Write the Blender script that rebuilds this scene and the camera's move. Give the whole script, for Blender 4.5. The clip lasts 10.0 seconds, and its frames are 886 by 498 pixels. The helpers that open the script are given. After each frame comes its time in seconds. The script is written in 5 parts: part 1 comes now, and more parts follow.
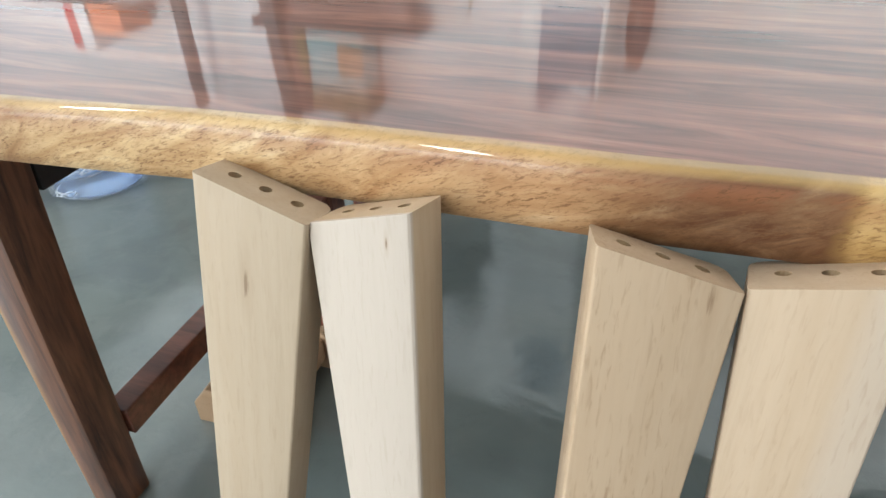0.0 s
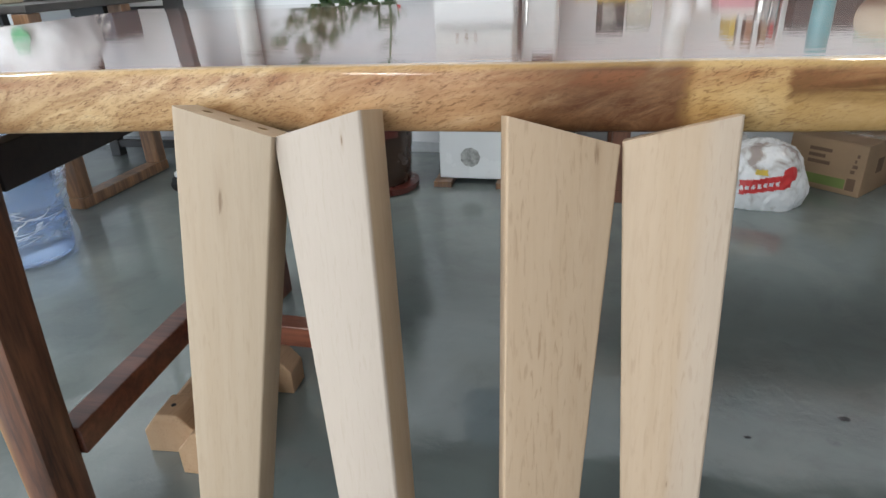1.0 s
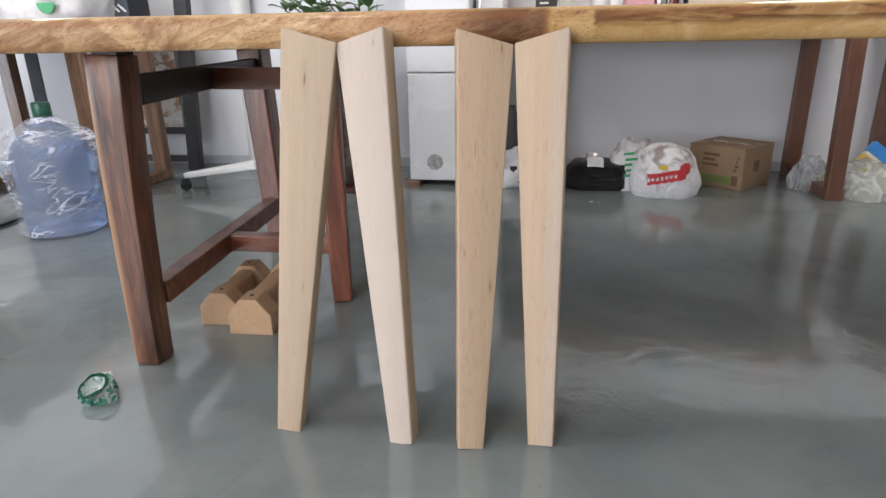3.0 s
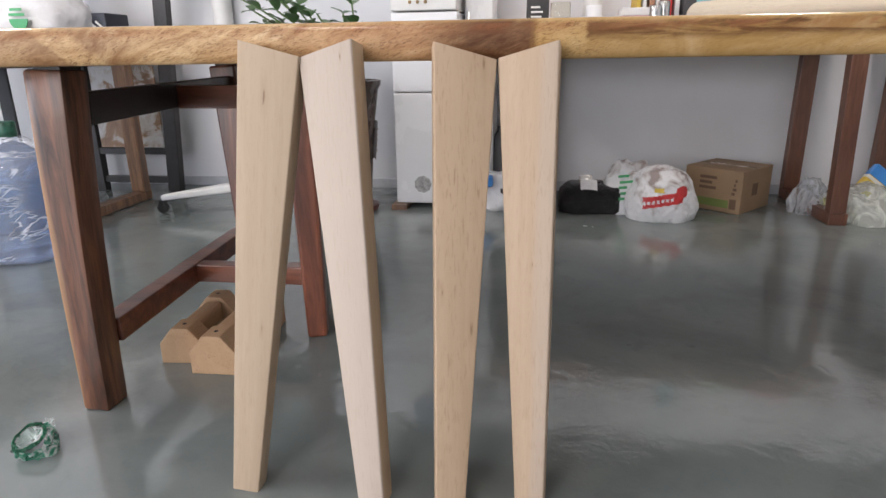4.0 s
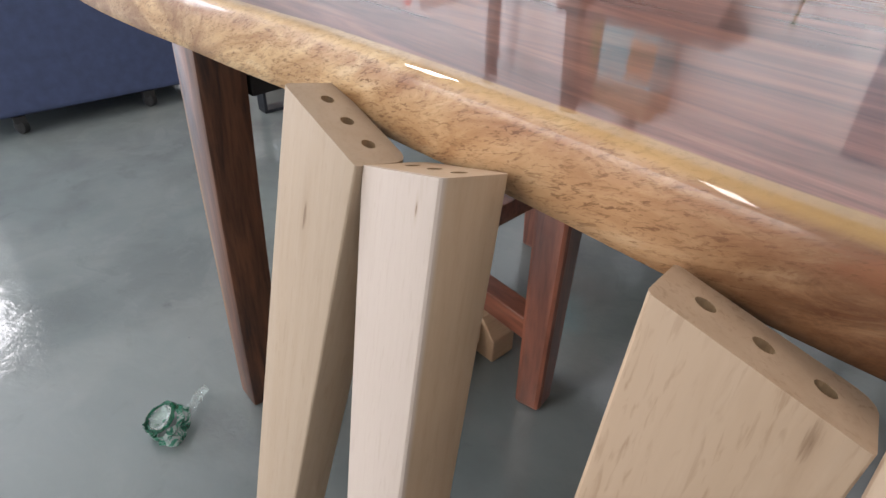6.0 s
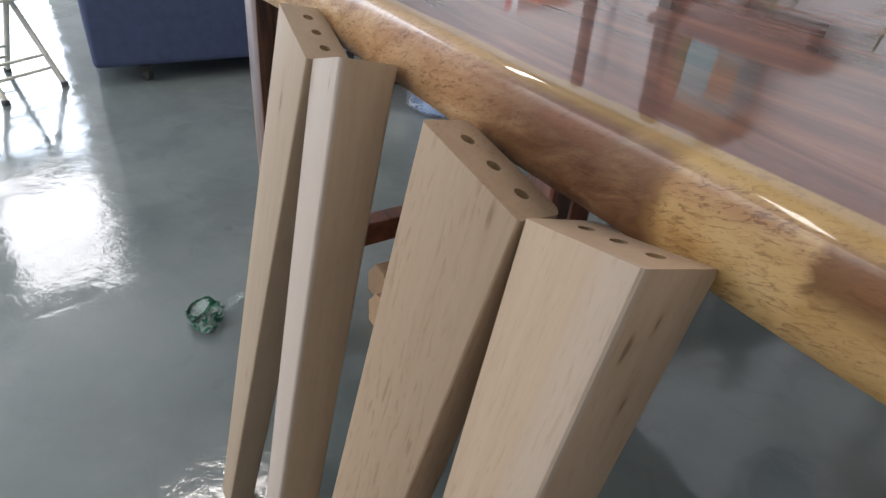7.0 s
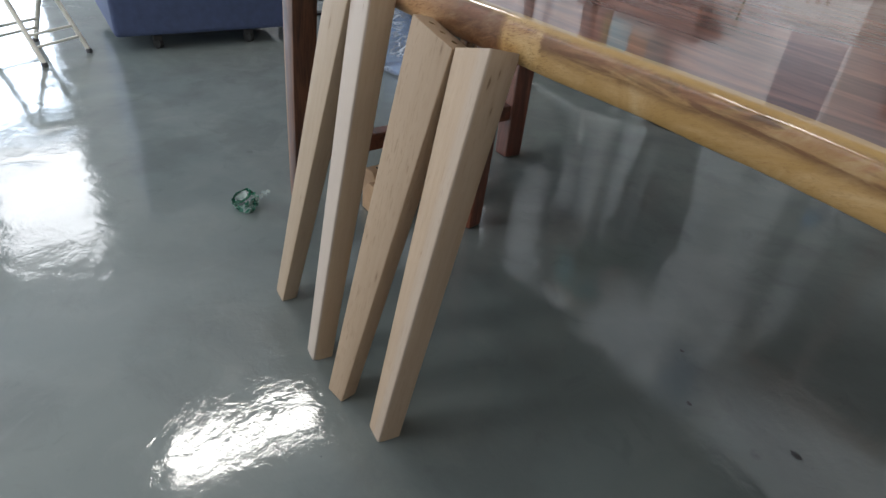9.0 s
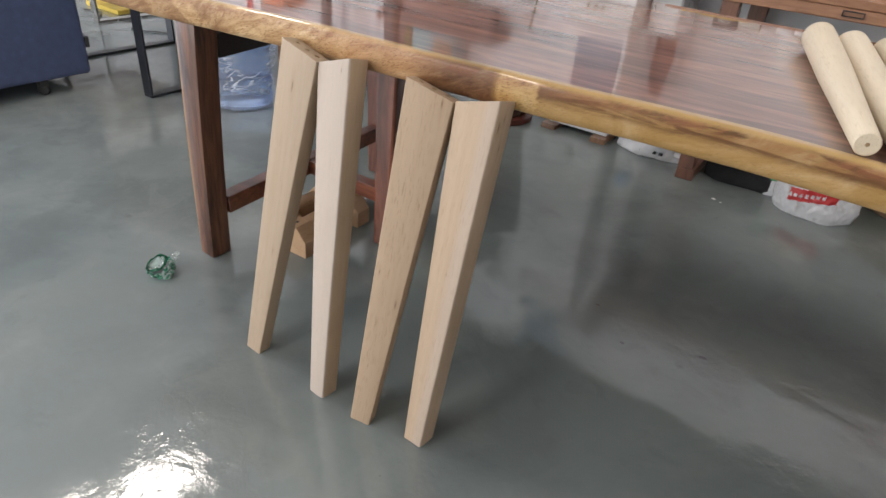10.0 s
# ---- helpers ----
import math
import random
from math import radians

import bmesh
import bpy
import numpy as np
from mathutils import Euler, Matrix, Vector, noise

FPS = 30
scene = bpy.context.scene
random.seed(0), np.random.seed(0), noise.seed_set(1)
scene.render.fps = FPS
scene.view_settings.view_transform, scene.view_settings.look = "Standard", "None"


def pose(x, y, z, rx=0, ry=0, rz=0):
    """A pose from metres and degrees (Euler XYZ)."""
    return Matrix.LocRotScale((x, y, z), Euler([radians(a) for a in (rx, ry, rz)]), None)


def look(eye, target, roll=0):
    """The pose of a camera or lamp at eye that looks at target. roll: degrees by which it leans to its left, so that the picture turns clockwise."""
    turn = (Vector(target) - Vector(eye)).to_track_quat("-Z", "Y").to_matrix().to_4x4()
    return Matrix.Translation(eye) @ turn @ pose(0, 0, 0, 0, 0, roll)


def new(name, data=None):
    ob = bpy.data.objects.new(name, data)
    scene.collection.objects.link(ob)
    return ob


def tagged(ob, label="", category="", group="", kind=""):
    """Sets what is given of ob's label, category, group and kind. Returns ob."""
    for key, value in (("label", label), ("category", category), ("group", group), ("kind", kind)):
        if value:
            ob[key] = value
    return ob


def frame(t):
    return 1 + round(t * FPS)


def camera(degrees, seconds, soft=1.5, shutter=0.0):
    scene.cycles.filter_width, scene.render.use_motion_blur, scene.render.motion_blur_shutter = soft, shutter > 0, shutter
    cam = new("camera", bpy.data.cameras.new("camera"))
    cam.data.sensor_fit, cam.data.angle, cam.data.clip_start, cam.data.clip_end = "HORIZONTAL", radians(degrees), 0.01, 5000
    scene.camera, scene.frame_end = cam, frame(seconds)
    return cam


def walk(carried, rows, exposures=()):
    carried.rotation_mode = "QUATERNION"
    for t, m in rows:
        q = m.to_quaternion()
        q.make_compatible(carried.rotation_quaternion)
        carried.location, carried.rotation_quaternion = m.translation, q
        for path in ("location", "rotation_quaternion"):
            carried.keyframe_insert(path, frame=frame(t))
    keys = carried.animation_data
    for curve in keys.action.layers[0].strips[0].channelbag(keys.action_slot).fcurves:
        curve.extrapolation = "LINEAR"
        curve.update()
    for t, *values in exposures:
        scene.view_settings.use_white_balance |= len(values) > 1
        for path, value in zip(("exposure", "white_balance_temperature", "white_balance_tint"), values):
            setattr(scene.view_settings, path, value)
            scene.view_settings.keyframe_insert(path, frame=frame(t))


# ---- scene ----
cam = camera(72.0, 10.0)
PATH = [
    (0, (0.337, -0.334, 0.946), (-0.256, 1.222, -0.161), -1.3),
    (0.5, (0.348, -0.392, 0.868), (-0.133, 1.331, -0.027), -2.2),
    (1, (0.374, -0.502, 0.847), (-0.044, 1.26, -0.003), -2.5),
    (1.5, (0.444, -0.697, 0.847), (0.035, 1.106, 0.083), -2.0),
    (2, (0.488, -0.89, 0.857), (0.082, 0.916, 0.099), -1.8),
    (2.5, (0.483, -1.032, 0.791), (0.11, 0.789, 0.051), -1.5),
    (2.7, (0.462, -1.083, 0.759), (0.135, 0.756, 0.044), -1.0),
    (3.8, (0.467, -1.031, 0.673), (0.172, 0.862, 0.1), -1.0),
    (4, (0.472, -0.956, 0.708), (0.18, 0.928, 0.103), -0.9),
    (4.5, (0.477, -0.798, 0.811), (0.116, 1.021, 0.061), 0.9),
    (5, (0.449, -0.567, 0.856), (-0.125, 1.149, 0.004), 3.1),
    (5.5, (0.409, -0.319, 0.875), (-0.528, 1.164, -0.087), 3.4),
    (5.7, (0.4, -0.251, 0.892), (-0.695, 1.038, -0.175), 1.9),
    (6.8, (0.583, -0.162, 0.87), (-0.85, 0.693, -0.233), 3.9),
    (7, (0.65, -0.169, 0.878), (-0.79, 0.682, -0.22), 4.4),
    (7.5, (0.812, -0.2, 0.898), (-0.634, 0.63, -0.206), 4.0),
    (8, (0.952, -0.244, 0.89), (-0.498, 0.58, -0.214), 4.0),
    (8.5, (1.121, -0.346, 0.931), (-0.328, 0.469, -0.182), 3.7),
    (9, (1.166, -0.484, 0.956), (-0.2, 0.462, -0.157), 5.5),
    (9.5, (1.084, -0.758, 1.01), (0.061, 0.581, -0.068), 4.9),
    (10, (0.97, -0.872, 1.052), (0.077, 0.572, -0.005), 5.6),
]
EXPOSURES = [(0, 0.08, 6450, 4), (1.0, -0.19, 6450, 7), (1.5, -0.19, 6500, 9), (2.5, -0.14, 6650, 14), (4.0, -0.24, 6900, 18), (4.5, -0.20, 6880, 17), (5.5, -0.10, 6800, 17), (7.0, -0.70, 6600, 13), (7.5, -0.84, 6600, 12), (8.5, -0.87, 6500, 9), (9.0, -0.82, 6500, 10), (9.5, -0.70, 6720, 13), (10.0, -0.29, 6930, 15)]
walk(cam, [(t, look(eye, target, roll)) for t, eye, target, roll in PATH], EXPOSURES)

# ---- light ----
world = bpy.data.worlds.new("world")
scene.world = world
world.use_nodes = True
wn = world.node_tree
sky = wn.nodes.new("ShaderNodeTexSky")
sky.sky_type = "NISHITA"
sky.sun_disc = False
sky.sun_elevation, sky.sun_rotation = radians(48), radians(250)
wn.links.new(sky.outputs[0], wn.nodes["Background"].inputs[0])
wn.nodes["Background"].inputs[1].default_value = 0.12


def area_lamp(name, eye, target, width, height, watts, colour):
    data = bpy.data.lights.new(name, "AREA")
    data.shape, data.size, data.size_y, data.energy, data.color = "RECTANGLE", width, height, watts, colour
    ob = new(name, data)
    ob.matrix_world = look(eye, target)
    return ob


DAY = (0.93, 0.97, 1.0)
area_lamp("door_daylight", (-5.06, -0.85, 0.77), (0, -0.85, 0.77), 0.86, 1.46, 62, (0.72, 0.84, 1.0))
area_lamp("transom_daylight", (-5.06, -0.82, 2.28), (0, -0.82, 2.28), 0.84, 1.16, 34, (0.95, 0.97, 1.0))
area_lamp("side_window_daylight", (-5.06, -2.55, 1.6), (0, -2.55, 1.6), 1.45, 2.3, 110, (0.78, 0.88, 1.0))
# unseen front source, added and sized to brighten leg fronts and back wall
area_lamp("front_fill", (-2.15, -4.45, 1.55), (-2.15, 0, 1.55), 4.1, 2.4, 215, DAY)
# only the first panel shows, mirrored in the floor; three are added fill
LAMPS = [(-2.1, 0.15, 34), (1.75, 1.25, 26), (-0.6, -2.4, 19), (2.7, -1.3, 7)]
for lamp_x, lamp_y, watts in LAMPS:
    area_lamp("panel_and_fill_light", (lamp_x, lamp_y, 2.955), (lamp_x, lamp_y, 0), 0.28, 1.16, watts, (1.0, 0.97, 0.92))
sun = bpy.data.lights.new("sun", "SUN")
sun.energy, sun.angle, sun.color = 2.5, radians(0.6), (1.0, 0.95, 0.88)
sun_ob = new("sun", sun)
sun_ob.matrix_world = look((-6, -9, 9), (0, 2, 0))


# ---- materials ----
class Nodes:
    """A node material with short ways to add and join nodes."""

    def __init__(self, name, rough=0.5, metal=0.0, colour=(0.8, 0.8, 0.8)):
        self.m = bpy.data.materials.new(name)
        self.m.use_nodes = True
        self.t = self.m.node_tree
        self.b = self.t.nodes["Principled BSDF"]
        self.b.inputs["Roughness"].default_value = rough
        self.b.inputs["Metallic"].default_value = metal
        self.b.inputs["Base Color"].default_value = (*colour, 1)
        self.coord = self.t.nodes.new("ShaderNodeTexCoord")

    def add(self, kind, **values):
        n = self.t.nodes.new(kind)
        for k, v in values.items():
            n.inputs[k.replace("_", " ")].default_value = v
        return n

    def join(self, a, b):
        self.t.links.new(a, b)

    def mapped(self, scale=(1, 1, 1), source="Object", rot=(0, 0, 0)):
        n = self.add("ShaderNodeMapping")
        n.inputs["Scale"].default_value = scale
        n.inputs["Rotation"].default_value = [radians(a) for a in rot]
        self.join(self.coord.outputs[source], n.inputs["Vector"])
        return n.outputs[0]

    def slanted(self, scale, rot):
        """Turned first, then stretched."""
        n = self.add("ShaderNodeMapping")
        n.inputs["Scale"].default_value = scale
        self.join(self.mapped(rot=rot), n.inputs["Vector"])
        return n.outputs[0]

    def noise(self, vec, scale, detail=4, rough=0.55, distort=0.0):
        n = self.add("ShaderNodeTexNoise", Scale=scale, Detail=detail, Roughness=rough, Distortion=distort)
        self.join(vec, n.inputs["Vector"])
        return n.outputs["Fac"]

    def ramp(self, fac, stops):
        n = self.add("ShaderNodeValToRGB")
        el = n.color_ramp.elements
        while len(el) < len(stops):
            el.new(0.5)
        for e, (p, c) in zip(el, stops):
            e.position = p
            e.color = (*c, 1) if len(c) == 3 else c
        self.join(fac, n.inputs[0])
        return n.outputs[0]

    def grey(self, fac, a, b, lo=0.0, hi=1.0):
        n = self.add("ShaderNodeMapRange", From_Min=a, From_Max=b, To_Min=lo, To_Max=hi)
        self.join(fac, n.inputs["Value"])
        return n.outputs[0]

    def mix(self, fac, a, b, mode="MIX"):
        n = self.t.nodes.new("ShaderNodeMix")
        n.data_type, n.blend_type = "RGBA", mode
        for v, socket in ((fac, n.inputs[0]), (a, n.inputs[6]), (b, n.inputs[7])):
            if isinstance(v, (int, float)):
                socket.default_value = v
            elif isinstance(v, tuple):
                socket.default_value = (*v, 1)
            else:
                self.join(v, socket)
        return n.outputs[2]

    def math(self, op, a, b=0.0):
        n = self.t.nodes.new("ShaderNodeMath")
        n.operation = op
        for v, socket in ((a, n.inputs[0]), (b, n.inputs[1])):
            if isinstance(v, (int, float)):
                socket.default_value = v
            else:
                self.join(v, socket)
        return n.outputs[0]

    def colour(self, c):
        self.join(c, self.b.inputs["Base Color"])

    def rough(self, f):
        self.join(f, self.b.inputs["Roughness"])

    def bump(self, height, strength=0.2, distance=0.01, into="Normal"):
        n = self.add("ShaderNodeBump", Strength=strength, Distance=distance)
        self.join(height, n.inputs["Height"])
        self.join(n.outputs[0], self.b.inputs[into])
        return n


def plain(name, colour, rough=0.5, metal=0.0, vary=0.12, scale=14, bump=0.05):
    """Painted, moulded or woven surfaces: a colour with soft stains and fine relief."""
    n = Nodes(name, rough, metal)
    f = n.noise(n.mapped(), scale, 5)
    dark = tuple(c * (1 - vary) for c in colour)
    light = tuple(min(1, c * (1 + vary)) for c in colour)
    n.colour(n.ramp(f, [(0.3, dark), (0.7, light)]))
    n.rough(n.grey(f, 0.3, 0.7, max(0.02, rough - 0.06), rough + 0.06))
    if bump:
        n.bump(n.noise(n.mapped(), scale * 12, 3), bump, 0.002)
    return n.m


def floor_material():
    n = Nodes("epoxy_floor", 0.12)
    v = n.mapped()
    big = n.noise(v, 0.9, 5, 0.6, 0.6)
    mid = n.noise(v, 2.6, 6, 0.55, 0.5)
    cloud = n.noise(v, 3.4, 5, 0.55, 0.7)
    fine = n.noise(v, 70, 3)
    c = n.ramp(big, [(0.3, (0.145, 0.174, 0.169)), (0.5, (0.178, 0.206, 0.200)), (0.72, (0.215, 0.240, 0.230))])
    c = n.mix(n.grey(mid, 0.46, 0.60, 0, 0.45), c, (0.125, 0.141, 0.137))
    c = n.mix(n.grey(cloud, 0.50, 0.63, 0, 0.2), c, (0.27, 0.285, 0.268))
    smudge = n.noise(v, 7.5, 6, 0.62, 1.0)
    c = n.mix(n.math("MULTIPLY", n.grey(smudge, 0.54, 0.61, 0, 0.3), n.grey(big, 0.5, 0.6)), c, (0.24, 0.26, 0.25))
    c = n.mix(n.grey(smudge, 0.42, 0.33, 0, 0.18), c, (0.09, 0.105, 0.102))
    spots = n.add("ShaderNodeTexVoronoi", Scale=2.2)
    n.join(v, spots.inputs["Vector"])
    spot = n.math("MULTIPLY", n.grey(spots.outputs["Distance"], 0.014, 0.04, 0.6, 0), n.grey(fine, 0.35, 0.6))
    c = n.mix(spot, c, (0.08, 0.09, 0.09))
    specks = n.add("ShaderNodeTexVoronoi", Scale=9.0)
    n.join(v, specks.inputs["Vector"])
    c = n.mix(n.grey(specks.outputs["Distance"], 0.012, 0.022, 0.6, 0), c, (0.09, 0.10, 0.10))
    n.colour(c)
    n.rough(n.math("ADD", n.grey(cloud, 0.42, 0.62, 0.045, 0.085), n.grey(mid, 0.4, 0.65, 0.0, 0.05)))
    n.b.inputs["Specular IOR Level"].default_value = 0.85
    wave = n.noise(v, 5.5, 4, 0.5, 0.6)
    ripple = n.noise(v, 42, 3, 0.6, 1.2)
    swirl = n.noise(v, 15, 3, 0.5, 1.6)
    wave = n.math("ADD", wave, n.math("MULTIPLY", n.math("MULTIPLY", swirl, n.grey(smudge, 0.44, 0.58)), 0.12))
    h = n.math("ADD", n.math("MULTIPLY", wave, 0.7), n.math("MULTIPLY", n.math("MULTIPLY", ripple, n.grey(mid, 0.42, 0.62)), 0.16))
    n.bump(h, 0.24, 0.014)
    return n.m


def slab_material():
    """Lacquered slab: dark streaked heartwood, golden sapwood along the live edge with darker figured patches."""
    n = Nodes("lacquered_slab", 0.45)
    v = n.mapped((1.2, 9, 3))
    sep = n.add("ShaderNodeSeparateXYZ")
    n.join(n.coord.outputs["Object"], sep.inputs[0])
    x, z = sep.outputs[0], sep.outputs[2]
    streak = n.noise(v, 3.2, 7, 0.62, 0.9)
    fine = n.noise(n.mapped((3, 60, 30)), 6, 4)
    heart = n.ramp(streak, [(0.30, (0.06, 0.023, 0.018)), (0.43, (0.16, 0.064, 0.044)), (0.56, (0.26, 0.110, 0.074)), (0.75, (0.38, 0.19, 0.135))])
    heart = n.mix(n.grey(fine, 0.35, 0.7, 0, 0.16), heart, (0.09, 0.045, 0.032))
    band = n.noise(n.mapped((0.35, 7, 1)), 1.6, 5, 0.6, 0.6)
    heart = n.mix(n.grey(band, 0.54, 0.64, 0, 0.5), heart, (0.045, 0.018, 0.014))
    # sapwood: short slanting pores over soft clouds, with darker figured patches
    pores = n.noise(n.slanted((120, 160, 480), (0, 22, 0)), 1.0, 4, 0.65, 0.8)
    pores2 = n.noise(n.slanted((90, 120, 380), (0, 8, 0)), 1.0, 4, 0.65, 0.8)
    soft = n.noise(n.slanted((5, 6, 16), (0, 18, 0)), 1.6, 5, 0.62, 1.4)
    sap = n.ramp(soft, [(0.30, (0.24, 0.115, 0.045)), (0.43, (0.42, 0.25, 0.118)), (0.56, (0.56, 0.372, 0.195)), (0.72, (0.68, 0.51, 0.31))])
    warp = n.noise(n.slanted((9, 9, 30), (0, 20, 0)), 1.6, 7, 0.72, 0.9)
    wx = n.math("ADD", x, n.math("MULTIPLY", n.math("SUBTRACT", warp, 0.5), 0.035))
    warm = n.math("MULTIPLY", n.grey(wx, 0.02, 0.22), n.grey(wx, 0.475, 0.465))
    sap = n.mix(n.math("MULTIPLY", warm, 0.55), sap, (0.38, 0.188, 0.088))
    dark1 = n.math("MULTIPLY", n.grey(wx, 0.27, 0.37), n.grey(wx, 0.472, 0.464))
    sap = n.mix(n.math("MULTIPLY", dark1, n.grey(warp, 0.3, 0.58, 0.6, 0.97)), sap, (0.08, 0.030, 0.013))
    pale_patch = n.math("MULTIPLY", n.grey(wx, 0.455, 0.470), n.grey(wx, 0.55, 0.54))
    sap = n.mix(n.math("MULTIPLY", pale_patch, 0.6), sap, (0.42, 0.26, 0.088))
    gold = n.grey(wx, 0.540, 0.547)
    sap = n.mix(n.math("MULTIPLY", gold, n.grey(soft, 0.35, 0.6, 0.92, 0.65)), sap, (0.36, 0.215, 0.074))
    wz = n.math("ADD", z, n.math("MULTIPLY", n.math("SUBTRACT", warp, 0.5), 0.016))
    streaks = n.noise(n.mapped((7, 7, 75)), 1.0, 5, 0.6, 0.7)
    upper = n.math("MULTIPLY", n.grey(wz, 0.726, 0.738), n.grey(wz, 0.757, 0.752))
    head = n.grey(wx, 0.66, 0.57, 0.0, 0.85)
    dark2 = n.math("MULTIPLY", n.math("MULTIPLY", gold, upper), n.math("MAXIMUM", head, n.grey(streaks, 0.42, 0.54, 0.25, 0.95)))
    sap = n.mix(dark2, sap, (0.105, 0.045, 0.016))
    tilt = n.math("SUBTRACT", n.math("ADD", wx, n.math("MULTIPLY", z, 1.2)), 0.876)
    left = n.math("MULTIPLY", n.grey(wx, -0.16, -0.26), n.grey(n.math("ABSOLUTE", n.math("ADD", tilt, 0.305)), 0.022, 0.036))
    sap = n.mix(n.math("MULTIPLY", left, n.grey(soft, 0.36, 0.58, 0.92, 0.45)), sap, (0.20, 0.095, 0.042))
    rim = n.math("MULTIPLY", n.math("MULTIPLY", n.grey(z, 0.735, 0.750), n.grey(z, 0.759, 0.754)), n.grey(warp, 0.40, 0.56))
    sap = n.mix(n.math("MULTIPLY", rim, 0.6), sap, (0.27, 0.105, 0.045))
    strength = n.grey(warp, 0.36, 0.62, 0.15, 1.0)
    calm = n.grey(wx, 0.54, 0.60, 1.0, 0.3)
    sap = n.mix(n.math("MULTIPLY", n.math("MULTIPLY", n.math("MULTIPLY", n.grey(pores, 0.53, 0.62), strength), calm), 0.8), sap, (0.12, 0.050, 0.020))
    sap = n.mix(n.math("MULTIPLY", n.math("MULTIPLY", n.grey(pores2, 0.56, 0.66), calm), 0.55), sap, (0.17, 0.078, 0.032))
    # sapwood's top rim also painted yellower, as a lit strip
    lit_rim = n.grey(z, 0.7565, 0.761)
    sap = n.mix(n.math("MULTIPLY", lit_rim, 0.5), sap, (0.50, 0.32, 0.12))
    edge = n.add("ShaderNodeAttribute")
    edge.attribute_name = "sap"
    border = n.math("ADD", edge.outputs["Fac"], n.math("MULTIPLY", n.math("SUBTRACT", streak, 0.5), 0.45))
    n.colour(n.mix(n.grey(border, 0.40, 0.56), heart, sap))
    n.join(n.grey(z, 0.750, 0.757, 0.06, 1.0), n.b.inputs["Coat Weight"])
    n.join(n.grey(z, 0.750, 0.758, 0.22, 0.01), n.b.inputs["Coat Roughness"])
    n.b.inputs["Coat IOR"].default_value = 1.5
    n.b.inputs["Specular IOR Level"].default_value = 0.18
    n.bump(n.math("ADD", n.noise(n.mapped((2, 12, 4)), 5, 4), n.math("MULTIPLY", n.noise(n.mapped((7, 110, 40)), 1.0, 3, 0.5, 0.4), 0.35)), 0.035, 0.004, "Coat Normal")
    return n.m


def raw_wood(name, light, knots=(), along=2, grain=1.0, pale=0.0, sapwood=0.45):
    """Sanded pale timber, grain along one axis; knots are (place, size) in the piece's own metres."""
    n = Nodes(name, 0.62)
    scale = [16.0, 16.0, 16.0]
    scale[along] = 0.9
    info = n.add("ShaderNodeObjectInfo")
    shift = n.add("ShaderNodeVectorMath")
    shift.operation = "ADD"
    n.join(n.mapped(tuple(scale)), shift.inputs[0])
    n.join(info.outputs["Random"], shift.inputs[1])
    v = shift.outputs[0]
    wide = n.noise(v, 1.1, 4, 0.55, 1.8)
    ring = n.noise(v, 3.4, 3, 0.5, 2.2)
    fib = n.noise(n.mapped(tuple(170.0 if i != along else 9.0 for i in range(3))), 1.0, 4, 0.6)
    dash = n.noise(n.mapped(tuple(260.0 if i != along else 34.0 for i in range(3))), 1.0, 3, 0.6, 0.5)
    where = n.noise(n.mapped(tuple(22.0 if i != along else 5.0 for i in range(3))), 1.0, 3, 0.5)
    lo = (light[0] * 0.95, light[1] * 0.93, light[2] * 0.90)
    c = n.ramp(wide, [(0.32, lo), (0.55, light), (0.75, tuple(min(1, k * 1.05) for k in light))])
    c = n.mix(n.math("MULTIPLY", n.grey(ring, 0.5, 0.57), n.grey(ring, 0.66, 0.58, 0, 0.10)), c, (light[0] * 0.74, light[1] * 0.66, light[2] * 0.57))
    if pale:
        sep = n.add("ShaderNodeSeparateXYZ")
        n.join(n.coord.outputs["Object"], sep.inputs[0])
        far = n.math("ADD", sep.outputs[0], n.math("MULTIPLY", n.math("SUBTRACT", wide, 0.5), 0.03))
        c = n.mix(n.math("MULTIPLY", n.grey(far, pale, pale * 0.5, 0, sapwood), n.grey(sep.outputs[1], 0.006, 0.003)), c, (0.475, 0.398, 0.338))
    c = n.mix(n.grey(fib, 0.42, 0.75, 0, 0.08), c, tuple(k * 0.66 for k in light))
    c = n.mix(n.math("MULTIPLY", n.grey(dash, 0.54, 0.66), n.grey(where, 0.4, 0.62, 0.1, 0.55 * grain)), c, (light[0] * 0.55, light[1] * 0.45, light[2] * 0.36))
    for place, size in knots:
        d = n.add("ShaderNodeVectorMath")
        d.operation = "SUBTRACT"
        n.join(n.coord.outputs["Object"], d.inputs[0])
        d.inputs[1].default_value = place
        e = n.add("ShaderNodeVectorMath")
        e.operation = "MULTIPLY"
        n.join(d.outputs[0], e.inputs[0])
        f = [1.0, 1.0, 1.0]
        f[along] = 0.2
        e.inputs[1].default_value = f
        ln = n.add("ShaderNodeVectorMath")
        ln.operation = "LENGTH"
        n.join(e.outputs[0], ln.inputs[0])
        dist = n.math("ADD", ln.outputs["Value"], n.math("MULTIPLY", n.math("SUBTRACT", dash, 0.5), size * 1.5))
        c = n.mix(n.grey(dist, size * 0.15, size * 0.55, 0.85, 0), c, (0.13, 0.072, 0.036))
        c = n.mix(n.grey(ln.outputs["Value"], size * 0.4, size * 1.8, 0.3, 0), c, (light[0] * 0.72, light[1] * 0.64, light[2] * 0.55))
    n.colour(c)
    n.bump(fib, 0.12, 0.002)
    return n.m


